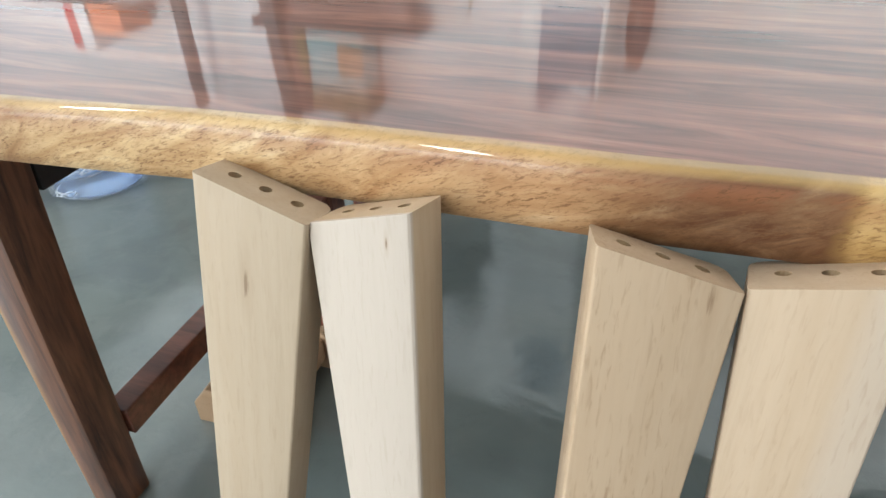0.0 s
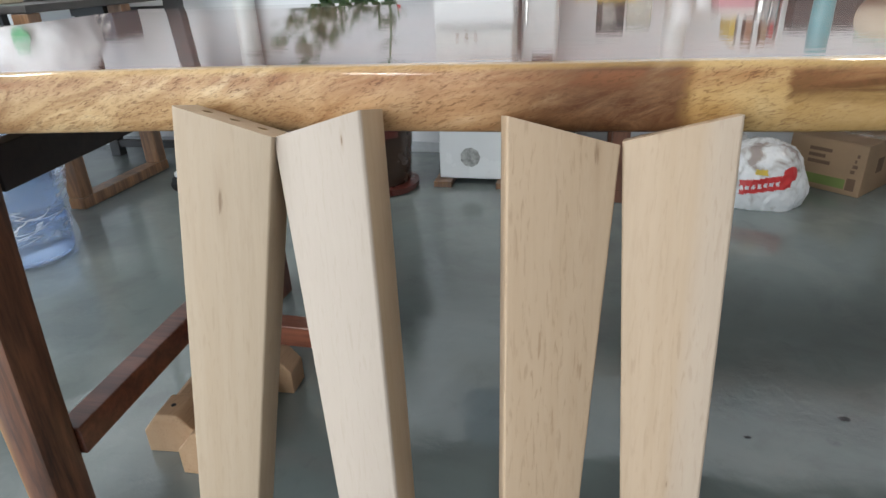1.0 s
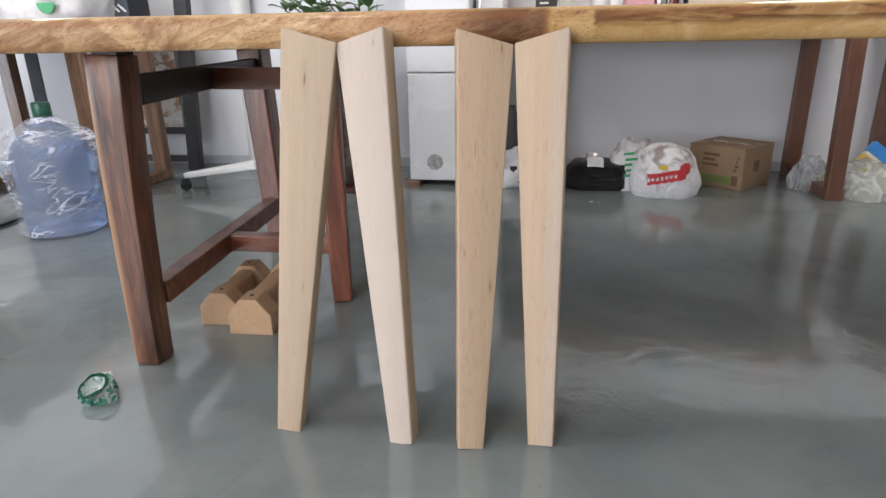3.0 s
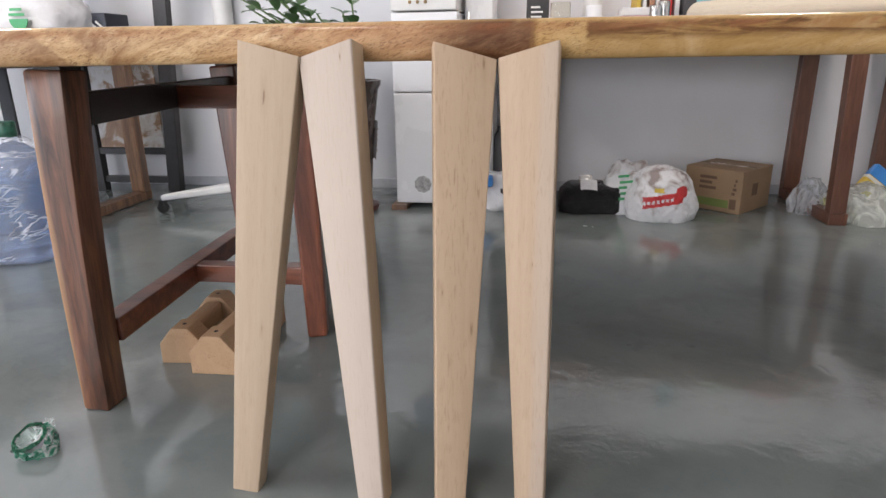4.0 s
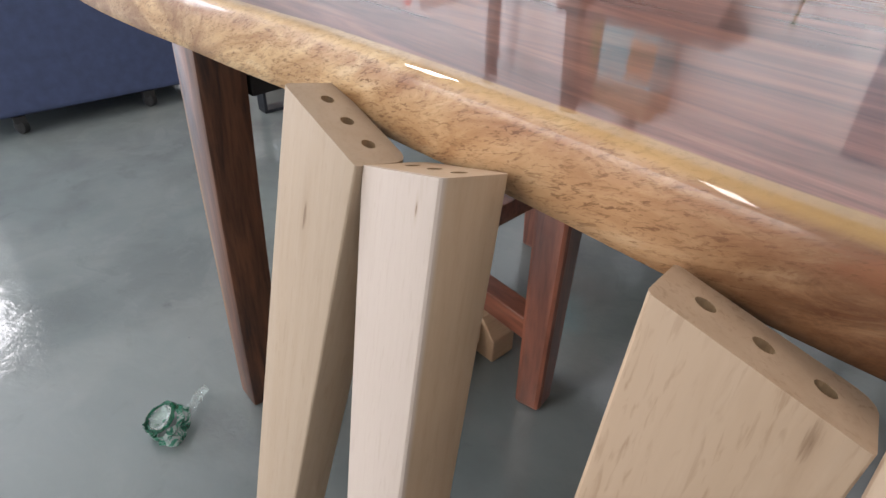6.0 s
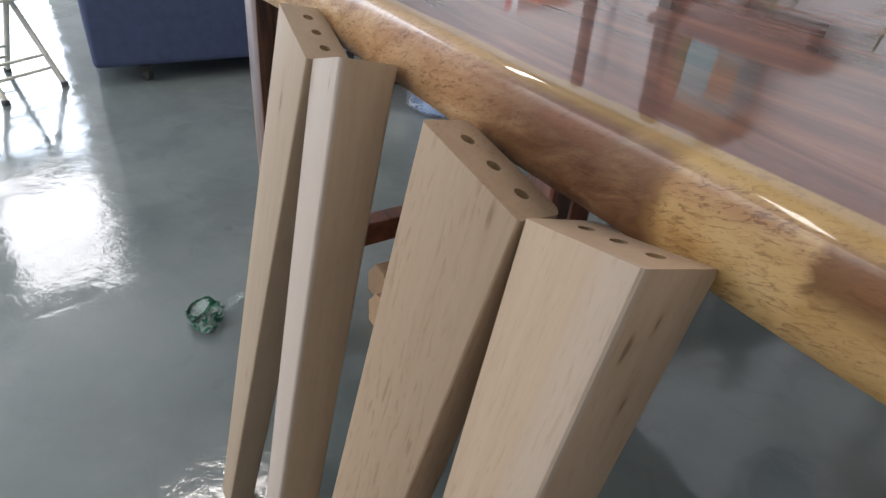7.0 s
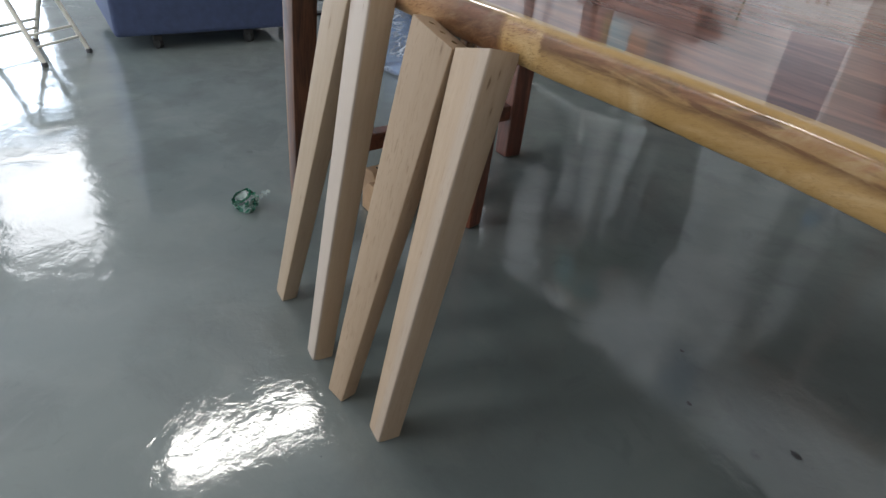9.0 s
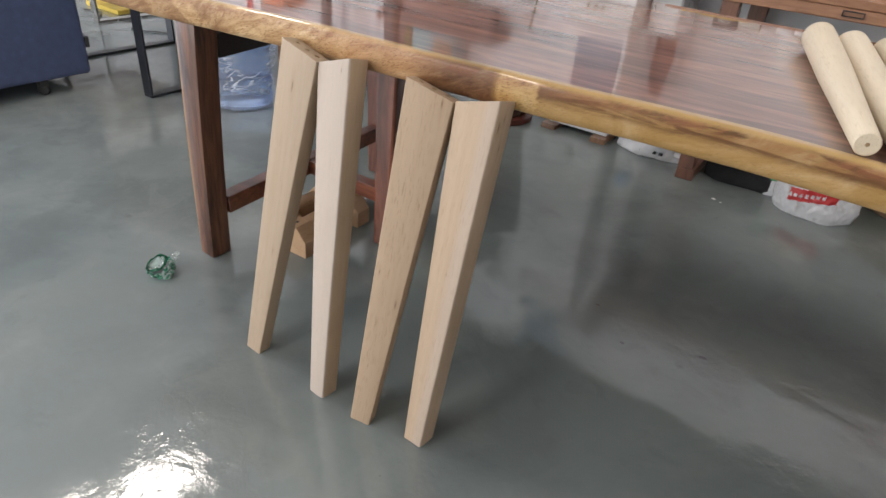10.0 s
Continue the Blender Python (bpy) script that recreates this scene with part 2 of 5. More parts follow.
def dark_wood(name, deep, warm, along=2, rough=0.3, scale=1.0, sapwood=False):
    n = Nodes(name, rough)
    k = [11.0 * scale] * 3
    k[along] = 0.9 * scale
    v = n.mapped(tuple(k))
    streak = n.noise(v, 2.0, 6, 0.6, 0.8)
    fib = n.noise(n.mapped(tuple(5 * a if i != along else 8 for i, a in enumerate(k))), 2.0, 3)
    mid = tuple((a + b) / 2 for a, b in zip(deep, warm))
    c = n.ramp(streak, [(0.34, deep), (0.48, mid), (0.62, warm)])
    c = n.mix(n.grey(fib, 0.45, 0.75, 0, 0.5), c, tuple(a * 0.6 for a in deep))
    if sapwood:
        sep = n.add("ShaderNodeSeparateXYZ")
        n.join(n.coord.outputs["Object"], sep.inputs[0])
        off = n.math("SUBTRACT", n.math("ADD", sep.outputs[0], 0.466), n.math("MULTIPLY", sep.outputs[2], 0.014))
        off = n.math("ADD", off, n.math("MULTIPLY", n.math("SUBTRACT", streak, 0.5), 0.03))
        front = n.grey(sep.outputs[1], 0.082, 0.064)
        c = n.mix(n.math("MULTIPLY", n.grey(off, 0.016, 0.004, 0, 0.85), front), c, (0.36, 0.19, 0.07))
    n.colour(c)
    n.b.inputs["Coat Weight"].default_value = 0.18
    n.b.inputs["Coat Roughness"].default_value = 0.2
    n.bump(fib, 0.1, 0.002)
    return n.m


def clear_film(name, tint, cover, low=0.3, scale=26):
    """Thin wrinkled plastic film that lets most light through."""
    n = Nodes(name, 0.12, colour=tint)
    n.b.inputs["Alpha"].default_value = cover
    w = n.noise(n.mapped((1, 1, 0.45)), scale, 3, 0.55, 1.6)
    n.join(n.grey(w, 0.45, 0.72, cover * low, min(1, cover * 1.5)), n.b.inputs["Alpha"])
    n.bump(w, 0.9, 0.02)
    return n.m


def clear_plastic(name, tint, rough=0.06):
    n = Nodes(name, rough, colour=tint)
    n.b.inputs["Transmission Weight"].default_value = 0.9
    n.b.inputs["IOR"].default_value = 1.25
    n.bump(n.noise(n.mapped(), 18, 3), 0.15, 0.01)
    return n.m


def creased_film(name):
    """Clear wrap; the glints along its creases are put in as denser pale lines."""
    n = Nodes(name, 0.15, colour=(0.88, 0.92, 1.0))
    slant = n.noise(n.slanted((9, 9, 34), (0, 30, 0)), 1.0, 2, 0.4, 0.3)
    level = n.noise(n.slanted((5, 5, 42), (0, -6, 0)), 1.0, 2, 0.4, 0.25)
    glint_lines = n.math("MAXIMUM", n.grey(n.math("ABSOLUTE", n.math("SUBTRACT", slant, 0.5)), 0.0, 0.035, 1, 0), n.grey(n.math("ABSOLUTE", n.math("SUBTRACT", level, 0.53)), 0.0, 0.03, 1, 0))
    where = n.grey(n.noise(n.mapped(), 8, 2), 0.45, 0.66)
    n.join(n.math("ADD", n.math("MULTIPLY", n.math("MULTIPLY", glint_lines, where), 0.8), 0.15), n.b.inputs["Alpha"])
    n.bump(slant, 0.5, 0.01)
    return n.m


def water_jug_plastic():
    """Blue translucent plastic of a full bottle."""
    n = Nodes("blue_bottle_plastic", 0.12)
    v = n.noise(n.mapped((1, 1, 3)), 5, 3)
    n.colour(n.ramp(v, [(0.35, (0.42, 0.60, 0.93)), (0.65, (0.52, 0.69, 0.97))]))
    n.b.inputs["Transmission Weight"].default_value = 0.88
    n.b.inputs["IOR"].default_value = 1.12
    return n.m


def sheer_bag():
    """Thin white polythene with its darker contents showing through in blotches."""
    n = Nodes("sheer_white_polythene", 0.22)
    w = n.noise(n.mapped(), 15, 3, 0.5, 0.5)
    sep = n.add("ShaderNodeSeparateXYZ")
    n.join(n.coord.outputs["Object"], sep.inputs[0])
    w = n.math("SUBTRACT", w, n.grey(sep.outputs[2], 0.10, 0.22, -0.1, 0.06))
    n.colour(n.ramp(w, [(0.34, (0.36, 0.30, 0.28)), (0.41, (0.58, 0.56, 0.55)), (0.5, (0.76, 0.76, 0.77))]))
    n.bump(n.noise(n.mapped((1, 1, 0.5)), 11, 3, 0.5, 1.0), 0.3, 0.015)
    return n.m


MAT_FLOOR = floor_material()
MAT_WALL = plain("white_wall_paint", (0.74, 0.75, 0.77), 0.75, vary=0.05, scale=2.2, bump=0.12)
MAT_CEIL = plain("ceiling_paint", (0.62, 0.62, 0.63), 0.85, vary=0.03, scale=2)
MAT_SLAB = slab_material()
MAT_BASE = dark_wood("trestle_timber", (0.020, 0.008, 0.007), (0.20, 0.080, 0.040), rough=0.42, scale=1.5, sapwood=True)
MAT_RAIL = dark_wood("trestle_rail_timber", (0.095, 0.030, 0.018), (0.22, 0.075, 0.042), along=0)
MAT_LEGRED = dark_wood("trestle_red_timber", (0.075, 0.024, 0.015), (0.27, 0.092, 0.052))
MAT_BLACKRAIL = dark_wood("blackened_rail", (0.010, 0.008, 0.008), (0.024, 0.017, 0.016), along=0, rough=0.5)
MAT_DESK = dark_wood("reddish_desk_timber", (0.27, 0.125, 0.065), (0.40, 0.20, 0.11), along=0, rough=0.42)
MAT_DESKLEG = dark_wood("brown_desk_leg", (0.13, 0.055, 0.034), (0.20, 0.085, 0.05), rough=0.4)
MAT_SLED = dark_wood("brown_sled_timber", (0.10, 0.048, 0.026), (0.30, 0.155, 0.075), rough=0.35)
MAT_BLACK = plain("black_stained_wood", (0.022, 0.02, 0.02), 0.4, vary=0.3)
MAT_STEEL = plain("black_powder_coat", (0.018, 0.02, 0.026), 0.35, vary=0.2)
MAT_NAVY = plain("navy_cloth", (0.066, 0.088, 0.175), 0.7, vary=0.14, scale=30, bump=0.25)
MAT_WHITE = plain("white_enamel", (0.78, 0.79, 0.8), 0.28, vary=0.03, scale=4, bump=0.02)
MAT_OFFWHITE = plain("white_plastic", (0.72, 0.72, 0.7), 0.4, vary=0.06, bump=0.02)
MAT_GREYDARK = plain("grey_rubber", (0.07, 0.07, 0.075), 0.6)
MAT_GAP = plain("dark_recess", (0.02, 0.02, 0.02), 0.8, vary=0.1)
MAT_HOLE = plain("drilled_hole_wall", (0.30, 0.20, 0.11), 0.8, vary=0.25, scale=60)
MAT_BLUEGLASS = plain("blue_grey_tinted_panel", (0.25, 0.30, 0.38), 0.12, vary=0.2, scale=3, bump=0)
MAT_CARTON = plain("kraft_cardboard", (0.32, 0.21, 0.125), 0.75, vary=0.1, scale=9, bump=0.12)
MAT_CARTONPRINT = plain("brown_print", (0.15, 0.09, 0.055), 0.75)
MAT_GREENPRINT = plain("green_print", (0.17, 0.22, 0.06), 0.7)
MAT_BAGWHITE = plain("white_polythene", (0.64, 0.64, 0.65), 0.28, vary=0.08, scale=10, bump=0.3)
MAT_RED = plain("red_print", (0.55, 0.035, 0.035), 0.4, vary=0.12)
MAT_GREENINK = plain("green_ink", (0.04, 0.34, 0.13), 0.5)
MAT_BAGBLACK = Nodes("black_polythene", 0.09, colour=(0.012, 0.012, 0.014))
MAT_BAGBLACK.bump(MAT_BAGBLACK.noise(MAT_BAGBLACK.mapped((1, 1, 1.6)), 34, 3, 0.55, 1.5), 1.0, 0.05)
MAT_BAGBLACK = MAT_BAGBLACK.m
MAT_GOLD = plain("gilt_paint", (0.27, 0.17, 0.06), 0.4, vary=0.2)
MAT_POT = plain("brown_glaze", (0.045, 0.026, 0.018), 0.25, vary=0.4, scale=9)
MAT_POTRED = plain("dark_red_glaze", (0.080, 0.016, 0.012), 0.3, vary=0.25)
MAT_SOIL = plain("soil", (0.05, 0.035, 0.025), 0.9, vary=0.4, scale=40)
MAT_LEAF = plain("leaf_green", (0.062, 0.135, 0.048), 0.32, vary=0.35, scale=9, bump=0.05)
MAT_STEM = plain("stem_green", (0.10, 0.17, 0.06), 0.45, vary=0.2)
MAT_JUG = water_jug_plastic()
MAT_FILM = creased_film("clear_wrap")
MAT_CAPGREEN = plain("dark_green_label", (0.02, 0.10, 0.065), 0.35, vary=0.5, scale=50)
MAT_YELLOW = plain("yellow_paper", (0.66, 0.47, 0.08), 0.6, vary=0.15)
MAT_PINK = plain("pink_card", (0.68, 0.36, 0.40), 0.55, vary=0.1)
MAT_TEAL = plain("teal_plastic", (0.16, 0.42, 0.47), 0.35, vary=0.15)
MAT_CHROME = plain("brushed_steel", (0.55, 0.54, 0.52), 0.25, metal=1.0, vary=0.1)
MAT_LAMP = Nodes("lamp_diffuser", 0.5)
MAT_LAMP.b.inputs["Emission Color"].default_value = (1, 0.97, 0.92, 1)
MAT_LAMP.b.inputs["Emission Strength"].default_value = 6
MAT_LAMP = MAT_LAMP.m
MAT_STONE = Nodes("marbled_panel", 0.3)
vein = MAT_STONE.noise(MAT_STONE.mapped(), 7.5, 6, 0.6, 0.7)
MAT_STONE.colour(MAT_STONE.ramp(vein, [(0.44, (0.70, 0.68, 0.66)), (0.54, (0.58, 0.52, 0.46)), (0.575, (0.36, 0.21, 0.12)), (0.66, (0.27, 0.15, 0.09))]))
MAT_STONE = MAT_STONE.m
MAT_STOOL = plain("cream_painted_tube", (0.74, 0.71, 0.62), 0.35, vary=0.08)
MAT_BLUECAP = plain("blue_cap", (0.05, 0.27, 0.7), 0.35)
MAT_ORANGE = plain("orange_card", (0.75, 0.22, 0.08), 0.5)


# ---- mesh helpers ----
def mesh_object(name, bm, material, smooth=False):
    me = bpy.data.meshes.new(name)
    bmesh.ops.recalc_face_normals(bm, faces=bm.faces)
    bm.to_mesh(me)
    bm.free()
    me.materials.append(material)
    if smooth:
        me.polygons.foreach_set("use_smooth", [True] * len(me.polygons))
        me.set_sharp_from_angle(angle=radians(40))
    return new(name, me)


def part(name, bm, material, parent, label="", smooth=False):
    ob = mesh_object(name, bm, material, smooth)
    ob.parent = parent
    ob.matrix_parent_inverse = parent.matrix_world.inverted()
    return tagged(ob, label)


def thing(name, label, category, at=(0, 0, 0), group="", kind=""):
    ob = new(name)
    ob.empty_display_size = 0.05
    ob.matrix_world = Matrix.Translation(at)
    return tagged(ob, label, category, group, kind)


def add_box(bm, lo, hi, bevel=0.003, m=None, segments=2):
    r = bmesh.ops.create_cube(bm, size=1.0)
    vs = r["verts"]
    size, mid = Vector(hi) - Vector(lo), (Vector(hi) + Vector(lo)) / 2
    for v in vs:
        v.co = Vector((v.co.x * size.x, v.co.y * size.y, v.co.z * size.z)) + mid
    if bevel:
        es = list({e for v in vs for e in v.link_edges})
        r = bmesh.ops.bevel(bm, geom=es, offset=min(bevel, 0.45 * min(size)), segments=segments, affect="EDGES", profile=0.5)
        vs = list({v for f in r["faces"] for v in f.verts} | {v for v in vs if v.is_valid})
    if m is not None:
        for v in vs:
            v.co = m @ v.co
    return vs


def box(lo, hi, bevel=0.003, m=None, segments=2):
    bm = bmesh.new()
    add_box(bm, lo, hi, bevel, m, segments)
    return bm


def axes(p0, p1, side=(1, 0, 0)):
    """A pose at p0 whose z runs to p1 and whose x leans to side."""
    p0, p1 = Vector(p0), Vector(p1)
    z = (p1 - p0).normalized()
    x = (Vector(side) - z * z.dot(Vector(side))).normalized()
    y = z.cross(x)
    return Matrix(((x.x, y.x, z.x, p0.x), (x.y, y.y, z.y, p0.y), (x.z, y.z, z.z, p0.z), (0, 0, 0, 1)))


def add_post(bm, p0, p1, w0, d0, w1, d1, bevel=0.004, side=(1, 0, 0)):
    """A straight timber from p0 to p1 that may taper."""
    m = axes(p0, p1, side)
    length = (Vector(p1) - Vector(p0)).length
    vs = add_box(bm, (-0.5, -0.5, 0), (0.5, 0.5, length), 0)
    for v in vs:
        k = v.co.z / length
        v.co.x *= w0 + (w1 - w0) * k
        v.co.y *= d0 + (d1 - d0) * k
    if bevel:
        es = list({e for v in vs for e in v.link_edges})
        r = bmesh.ops.bevel(bm, geom=es, offset=bevel, segments=2, affect="EDGES", profile=0.5)
        vs = list({v for f in r["faces"] for v in f.verts} | {v for v in vs if v.is_valid})
    for v in vs:
        v.co = m @ v.co
    return vs


def post(p0, p1, w0, d0, w1=None, d1=None, bevel=0.004, side=(1, 0, 0)):
    bm = bmesh.new()
    add_post(bm, p0, p1, w0, d0, w0 if w1 is None else w1, d0 if d1 is None else d1, bevel, side)
    return bm


def lathe(profile, turns=32, m=None, wobble=0.0, seed=0):
    """A turned form from (radius, height) pairs, closed at both ends."""
    bm = bmesh.new()
    rows = []
    for r, z in profile:
        row = []
        for i in range(turns):
            a = 2 * math.pi * i / turns
            k = r * (1 + wobble * noise.noise(Vector((math.cos(a) * 2.5 + seed, math.sin(a) * 2.5, z * 14))))
            row.append(bm.verts.new((k * math.cos(a), k * math.sin(a), z)))
        rows.append(row)
    for a, b in zip(rows, rows[1:]):
        for i in range(turns):
            j = (i + 1) % turns
            bm.faces.new((a[i], a[j], b[j], b[i]))
    bm.faces.new(list(reversed(rows[0])))
    bm.faces.new(rows[-1])
    if m is not None:
        bmesh.ops.transform(bm, matrix=m, verts=bm.verts)
    return bm


def tube(points, radius, turns=10):
    """A round bar along a bent line."""
    bm = bmesh.new()
    pts = [Vector(p) for p in points]
    rows = []
    for i, p in enumerate(pts):
        ahead = (pts[min(i + 1, len(pts) - 1)] - pts[max(i - 1, 0)]).normalized()
        ref = Vector((0, 0, 1)) if abs(ahead.z) < 0.9 else Vector((1, 0, 0))
        a = ahead.cross(ref).normalized()
        b = ahead.cross(a)
        rows.append([bm.verts.new(p + radius * (math.cos(2 * math.pi * k / turns) * a + math.sin(2 * math.pi * k / turns) * b)) for k in range(turns)])
    for a, b in zip(rows, rows[1:]):
        for i in range(turns):
            j = (i + 1) % turns
            bm.faces.new((a[i], a[j], b[j], b[i]))
    bm.faces.new(list(reversed(rows[0])))
    bm.faces.new(rows[-1])
    return bm


def crumpled(size, seed, rough=0.25, cuts=4, squash=0.35, square=1.0):
    """A soft full bag: a rounded lump with folds and a flat underside, standing on z = 0."""
    bm = bmesh.new()
    bmesh.ops.create_icosphere(bm, subdivisions=cuts, radius=1.0)
    for v in bm.verts:
        d = v.co.normalized()
        k = 1 + rough * noise.noise(d * 1.7 + Vector((seed, 0, 0))) + rough * 0.55 * abs(noise.noise(d * 4.5 + Vector((0, seed, 0)))) + rough * 0.25 * noise.noise(d * 11 + Vector((0, 0, seed)))
        p = Vector([math.copysign(abs(c) ** square, c) for c in d]) * k
        p.z = max(p.z, -squash)
        p = Vector((p.x * size[0] / 2, p.y * size[1] / 2, (p.z + squash) * size[2] / (1 + squash)))
        v.co = p
    return bm


def patch(centre, right, up, width, height, bulge=0.0, n=6):
    """A thin printed field, gently bowed, that lies on a surface."""
    bm = bmesh.new()
    c, r, u = Vector(centre), Vector(right).normalized(), Vector(up).normalized()
    out = r.cross(u).normalized()
    grid = []
    for j in range(n + 1):
        row = []
        for i in range(n + 1):
            a, b = i / n - 0.5, j / n - 0.5
            row.append(bm.verts.new(c + r * a * width + u * b * height + out * bulge * (1 - 4 * a * a)))
        grid.append(row)
    for j in range(n):
        for i in range(n):
            bm.faces.new((grid[j][i], grid[j][i + 1], grid[j + 1][i + 1], grid[j + 1][i]))
    back = bmesh.ops.extrude_face_region(bm, geom=list(bm.faces))
    for v in back["geom"]:
        if isinstance(v, bmesh.types.BMVert):
            v.co -= out * 0.0012
    return bm


# ---- structure ----
WALL_Y = 2.36
floor = tagged(mesh_object("floor", box((-5.2, -4.7, -0.12), (4.2, WALL_Y + 0.2, 0.0), 0), MAT_FLOOR), "glossy grey-green epoxy-coated concrete floor with cloudy stains", "floor", kind="structure")
ceiling = tagged(mesh_object("ceiling", box((-5.2, -4.7, 3.0), (4.2, WALL_Y + 0.2, 3.12), 0), MAT_CEIL), "plain pale grey ceiling", "ceiling", kind="structure")
tagged(mesh_object("wall_north", box((-5.2, WALL_Y, 0.0), (4.2, WALL_Y + 0.2, 3.0), 0), MAT_WALL), "white painted wall behind desk and plant", "wall", kind="structure")
tagged(mesh_object("wall_east", box((4.0, -4.7, 0.0), (4.2, WALL_Y, 3.0), 0), MAT_WALL), "plain white painted wall", "wall", kind="structure")


def wall_with_opening(name, label, along, at, lo, hi, gap_lo, gap_hi, gap_top, gap_sill=0.0):
    """A 0.2 m wall with one opening through it; along is the axis it runs on."""
    bm = bmesh.new()
    pieces = [((lo, 0.0), (gap_lo, 3.0)), ((gap_hi, 0.0), (hi, 3.0)), ((gap_lo, gap_top), (gap_hi, 3.0))]
    if gap_sill:
        pieces.append(((gap_lo, 0.0), (gap_hi, gap_sill)))
    for (a, z0), (b, z1) in pieces:
        if along == "y":
            add_box(bm, (at, a, z0), (at + 0.2, b, z1), 0)
        else:
            add_box(bm, (a, at, z0), (b, at + 0.2, z1), 0)
    return tagged(mesh_object(name, bm, MAT_WALL), label, "wall", kind="structure")


bm = bmesh.new()
for (y0, z0), (y1, z1) in (((-4.7, 0.0), (-3.3, 3.0)), ((-3.3, 0.0), (-1.8, 0.42)), ((-3.3, 2.78), (-1.8, 3.0)), ((-1.8, 0.0), (-1.3, 3.0)), ((-1.3, 2.88), (-0.4, 3.0)), ((-0.4, 0.0), (WALL_Y, 3.0))):
    add_box(bm, (-5.2, y0, z0), (-5.0, y1, z1), 0)
tagged(mesh_object("wall_west", bm, MAT_WALL), "white wall with bright doorway and side window", "wall", kind="structure")
door = thing("door_1", "white-framed glazed doorway with bright transom window", "doorway", (-5.05, -0.85, 0), kind="structure")
for (y0, z0), (y1, z1) in (((-1.299, 0.0), (-1.262, 2.879)), ((-0.438, 0.0), (-0.401, 2.879)), ((-1.261, 1.52), (-0.439, 1.68)), ((-1.261, 2.842), (-0.439, 2.879))):
    part("frame", box((-5.04, y0, z0), (-5.005, y1, z1), 0.003), MAT_OFFWHITE, door)
window = thing("window_1", "white-framed window beside the doorway", "window", (-5.05, -2.55, 0.42), kind="structure")
for (y0, z0), (y1, z1) in (((-3.299, 0.421), (-3.26, 2.779)), ((-1.84, 0.421), (-1.801, 2.779)), ((-3.259, 0.421), (-1.841, 0.46)), ((-3.259, 2.74), (-1.841, 2.779)), ((-2.575, 0.461), (-2.525, 2.739))):
    part("frame", box((-5.04, y0, z0), (-5.005, y1, z1), 0.003), MAT_OFFWHITE, window)
# wall behind the camera; its opening is added to suit the front fill
wall_with_opening("wall_south", "unseen white wall with wide opening added for the front fill light", "x", -4.7, -5.0, 4.0, -4.25, 1.65, 2.8, 0.4)
tagged(mesh_object("ground", box((-60, -60, -0.2), (60, 60, -0.125), 0), plain("outdoor_paving", (0.42, 0.42, 0.40), 0.8, vary=0.15, scale=1.5)), "pale paving outside the doorway", "ground", kind="structure")
tagged(mesh_object("baseboard", box((-5.0, WALL_Y - 0.012, 0.0), (4.0, WALL_Y - 0.0005, 0.05), 0.002), plain("grey_skirting", (0.52, 0.54, 0.57), 0.5)), "grey skirting along the white wall", "skirting", kind="structure")


def panel_and_fill_lamp(x, y):
    lamp = thing("panel_and_fill_lamp", "long white LED ceiling panel, three of the four unseen and added as fill", "ceiling lamp", (x, y, 2.99), "ceiling panel lamps")
    bm = bmesh.new()
    for a, b, c, d in ((-0.17, -0.62, 0.17, -0.6), (-0.17, 0.6, 0.17, 0.62), (-0.17, -0.6, -0.15, 0.6), (0.15, -0.6, 0.17, 0.6)):
        add_box(bm, (x + a, y + b, 2.965), (x + c, y + d, 2.9995), 0.002)
    part("frame", bm, MAT_OFFWHITE, lamp)
    part("diffuser", box((x - 0.15, y - 0.6, 2.97), (x + 0.15, y + 0.6, 2.98), 0), MAT_LAMP, lamp, "glowing white diffuser")


# the last three panels are unseen housings added around the fill lamps
for lamp_x, lamp_y, watts in LAMPS:
    panel_and_fill_lamp(lamp_x, lamp_y)

# ---- the slab table ----
SLAB_TOP, SLAB_LOW = 0.762, 0.700
EDGE = [(-0.80, -0.020), (-0.57, -0.010), (-0.37, 0.004), (-0.20, 0.026), (-0.08, 0.043), (0.12, 0.054), (0.30, 0.062), (0.55, 0.077), (0.70, 0.092), (0.85, 0.100), (1.0, 0.098), (1.4, 0.09), (2.1, 0.06)]


def near_edge(x):
    xs, ys = [a for a, b in EDGE], [b for a, b in EDGE]
    return float(np.interp(x, xs, ys)) + 0.004 * noise.noise(Vector((x * 5, 3.1, 0)))


def far_edge(x):
    return 1.15 + 0.018 * noise.noise(Vector((x * 2.2, 0, 7.7)))


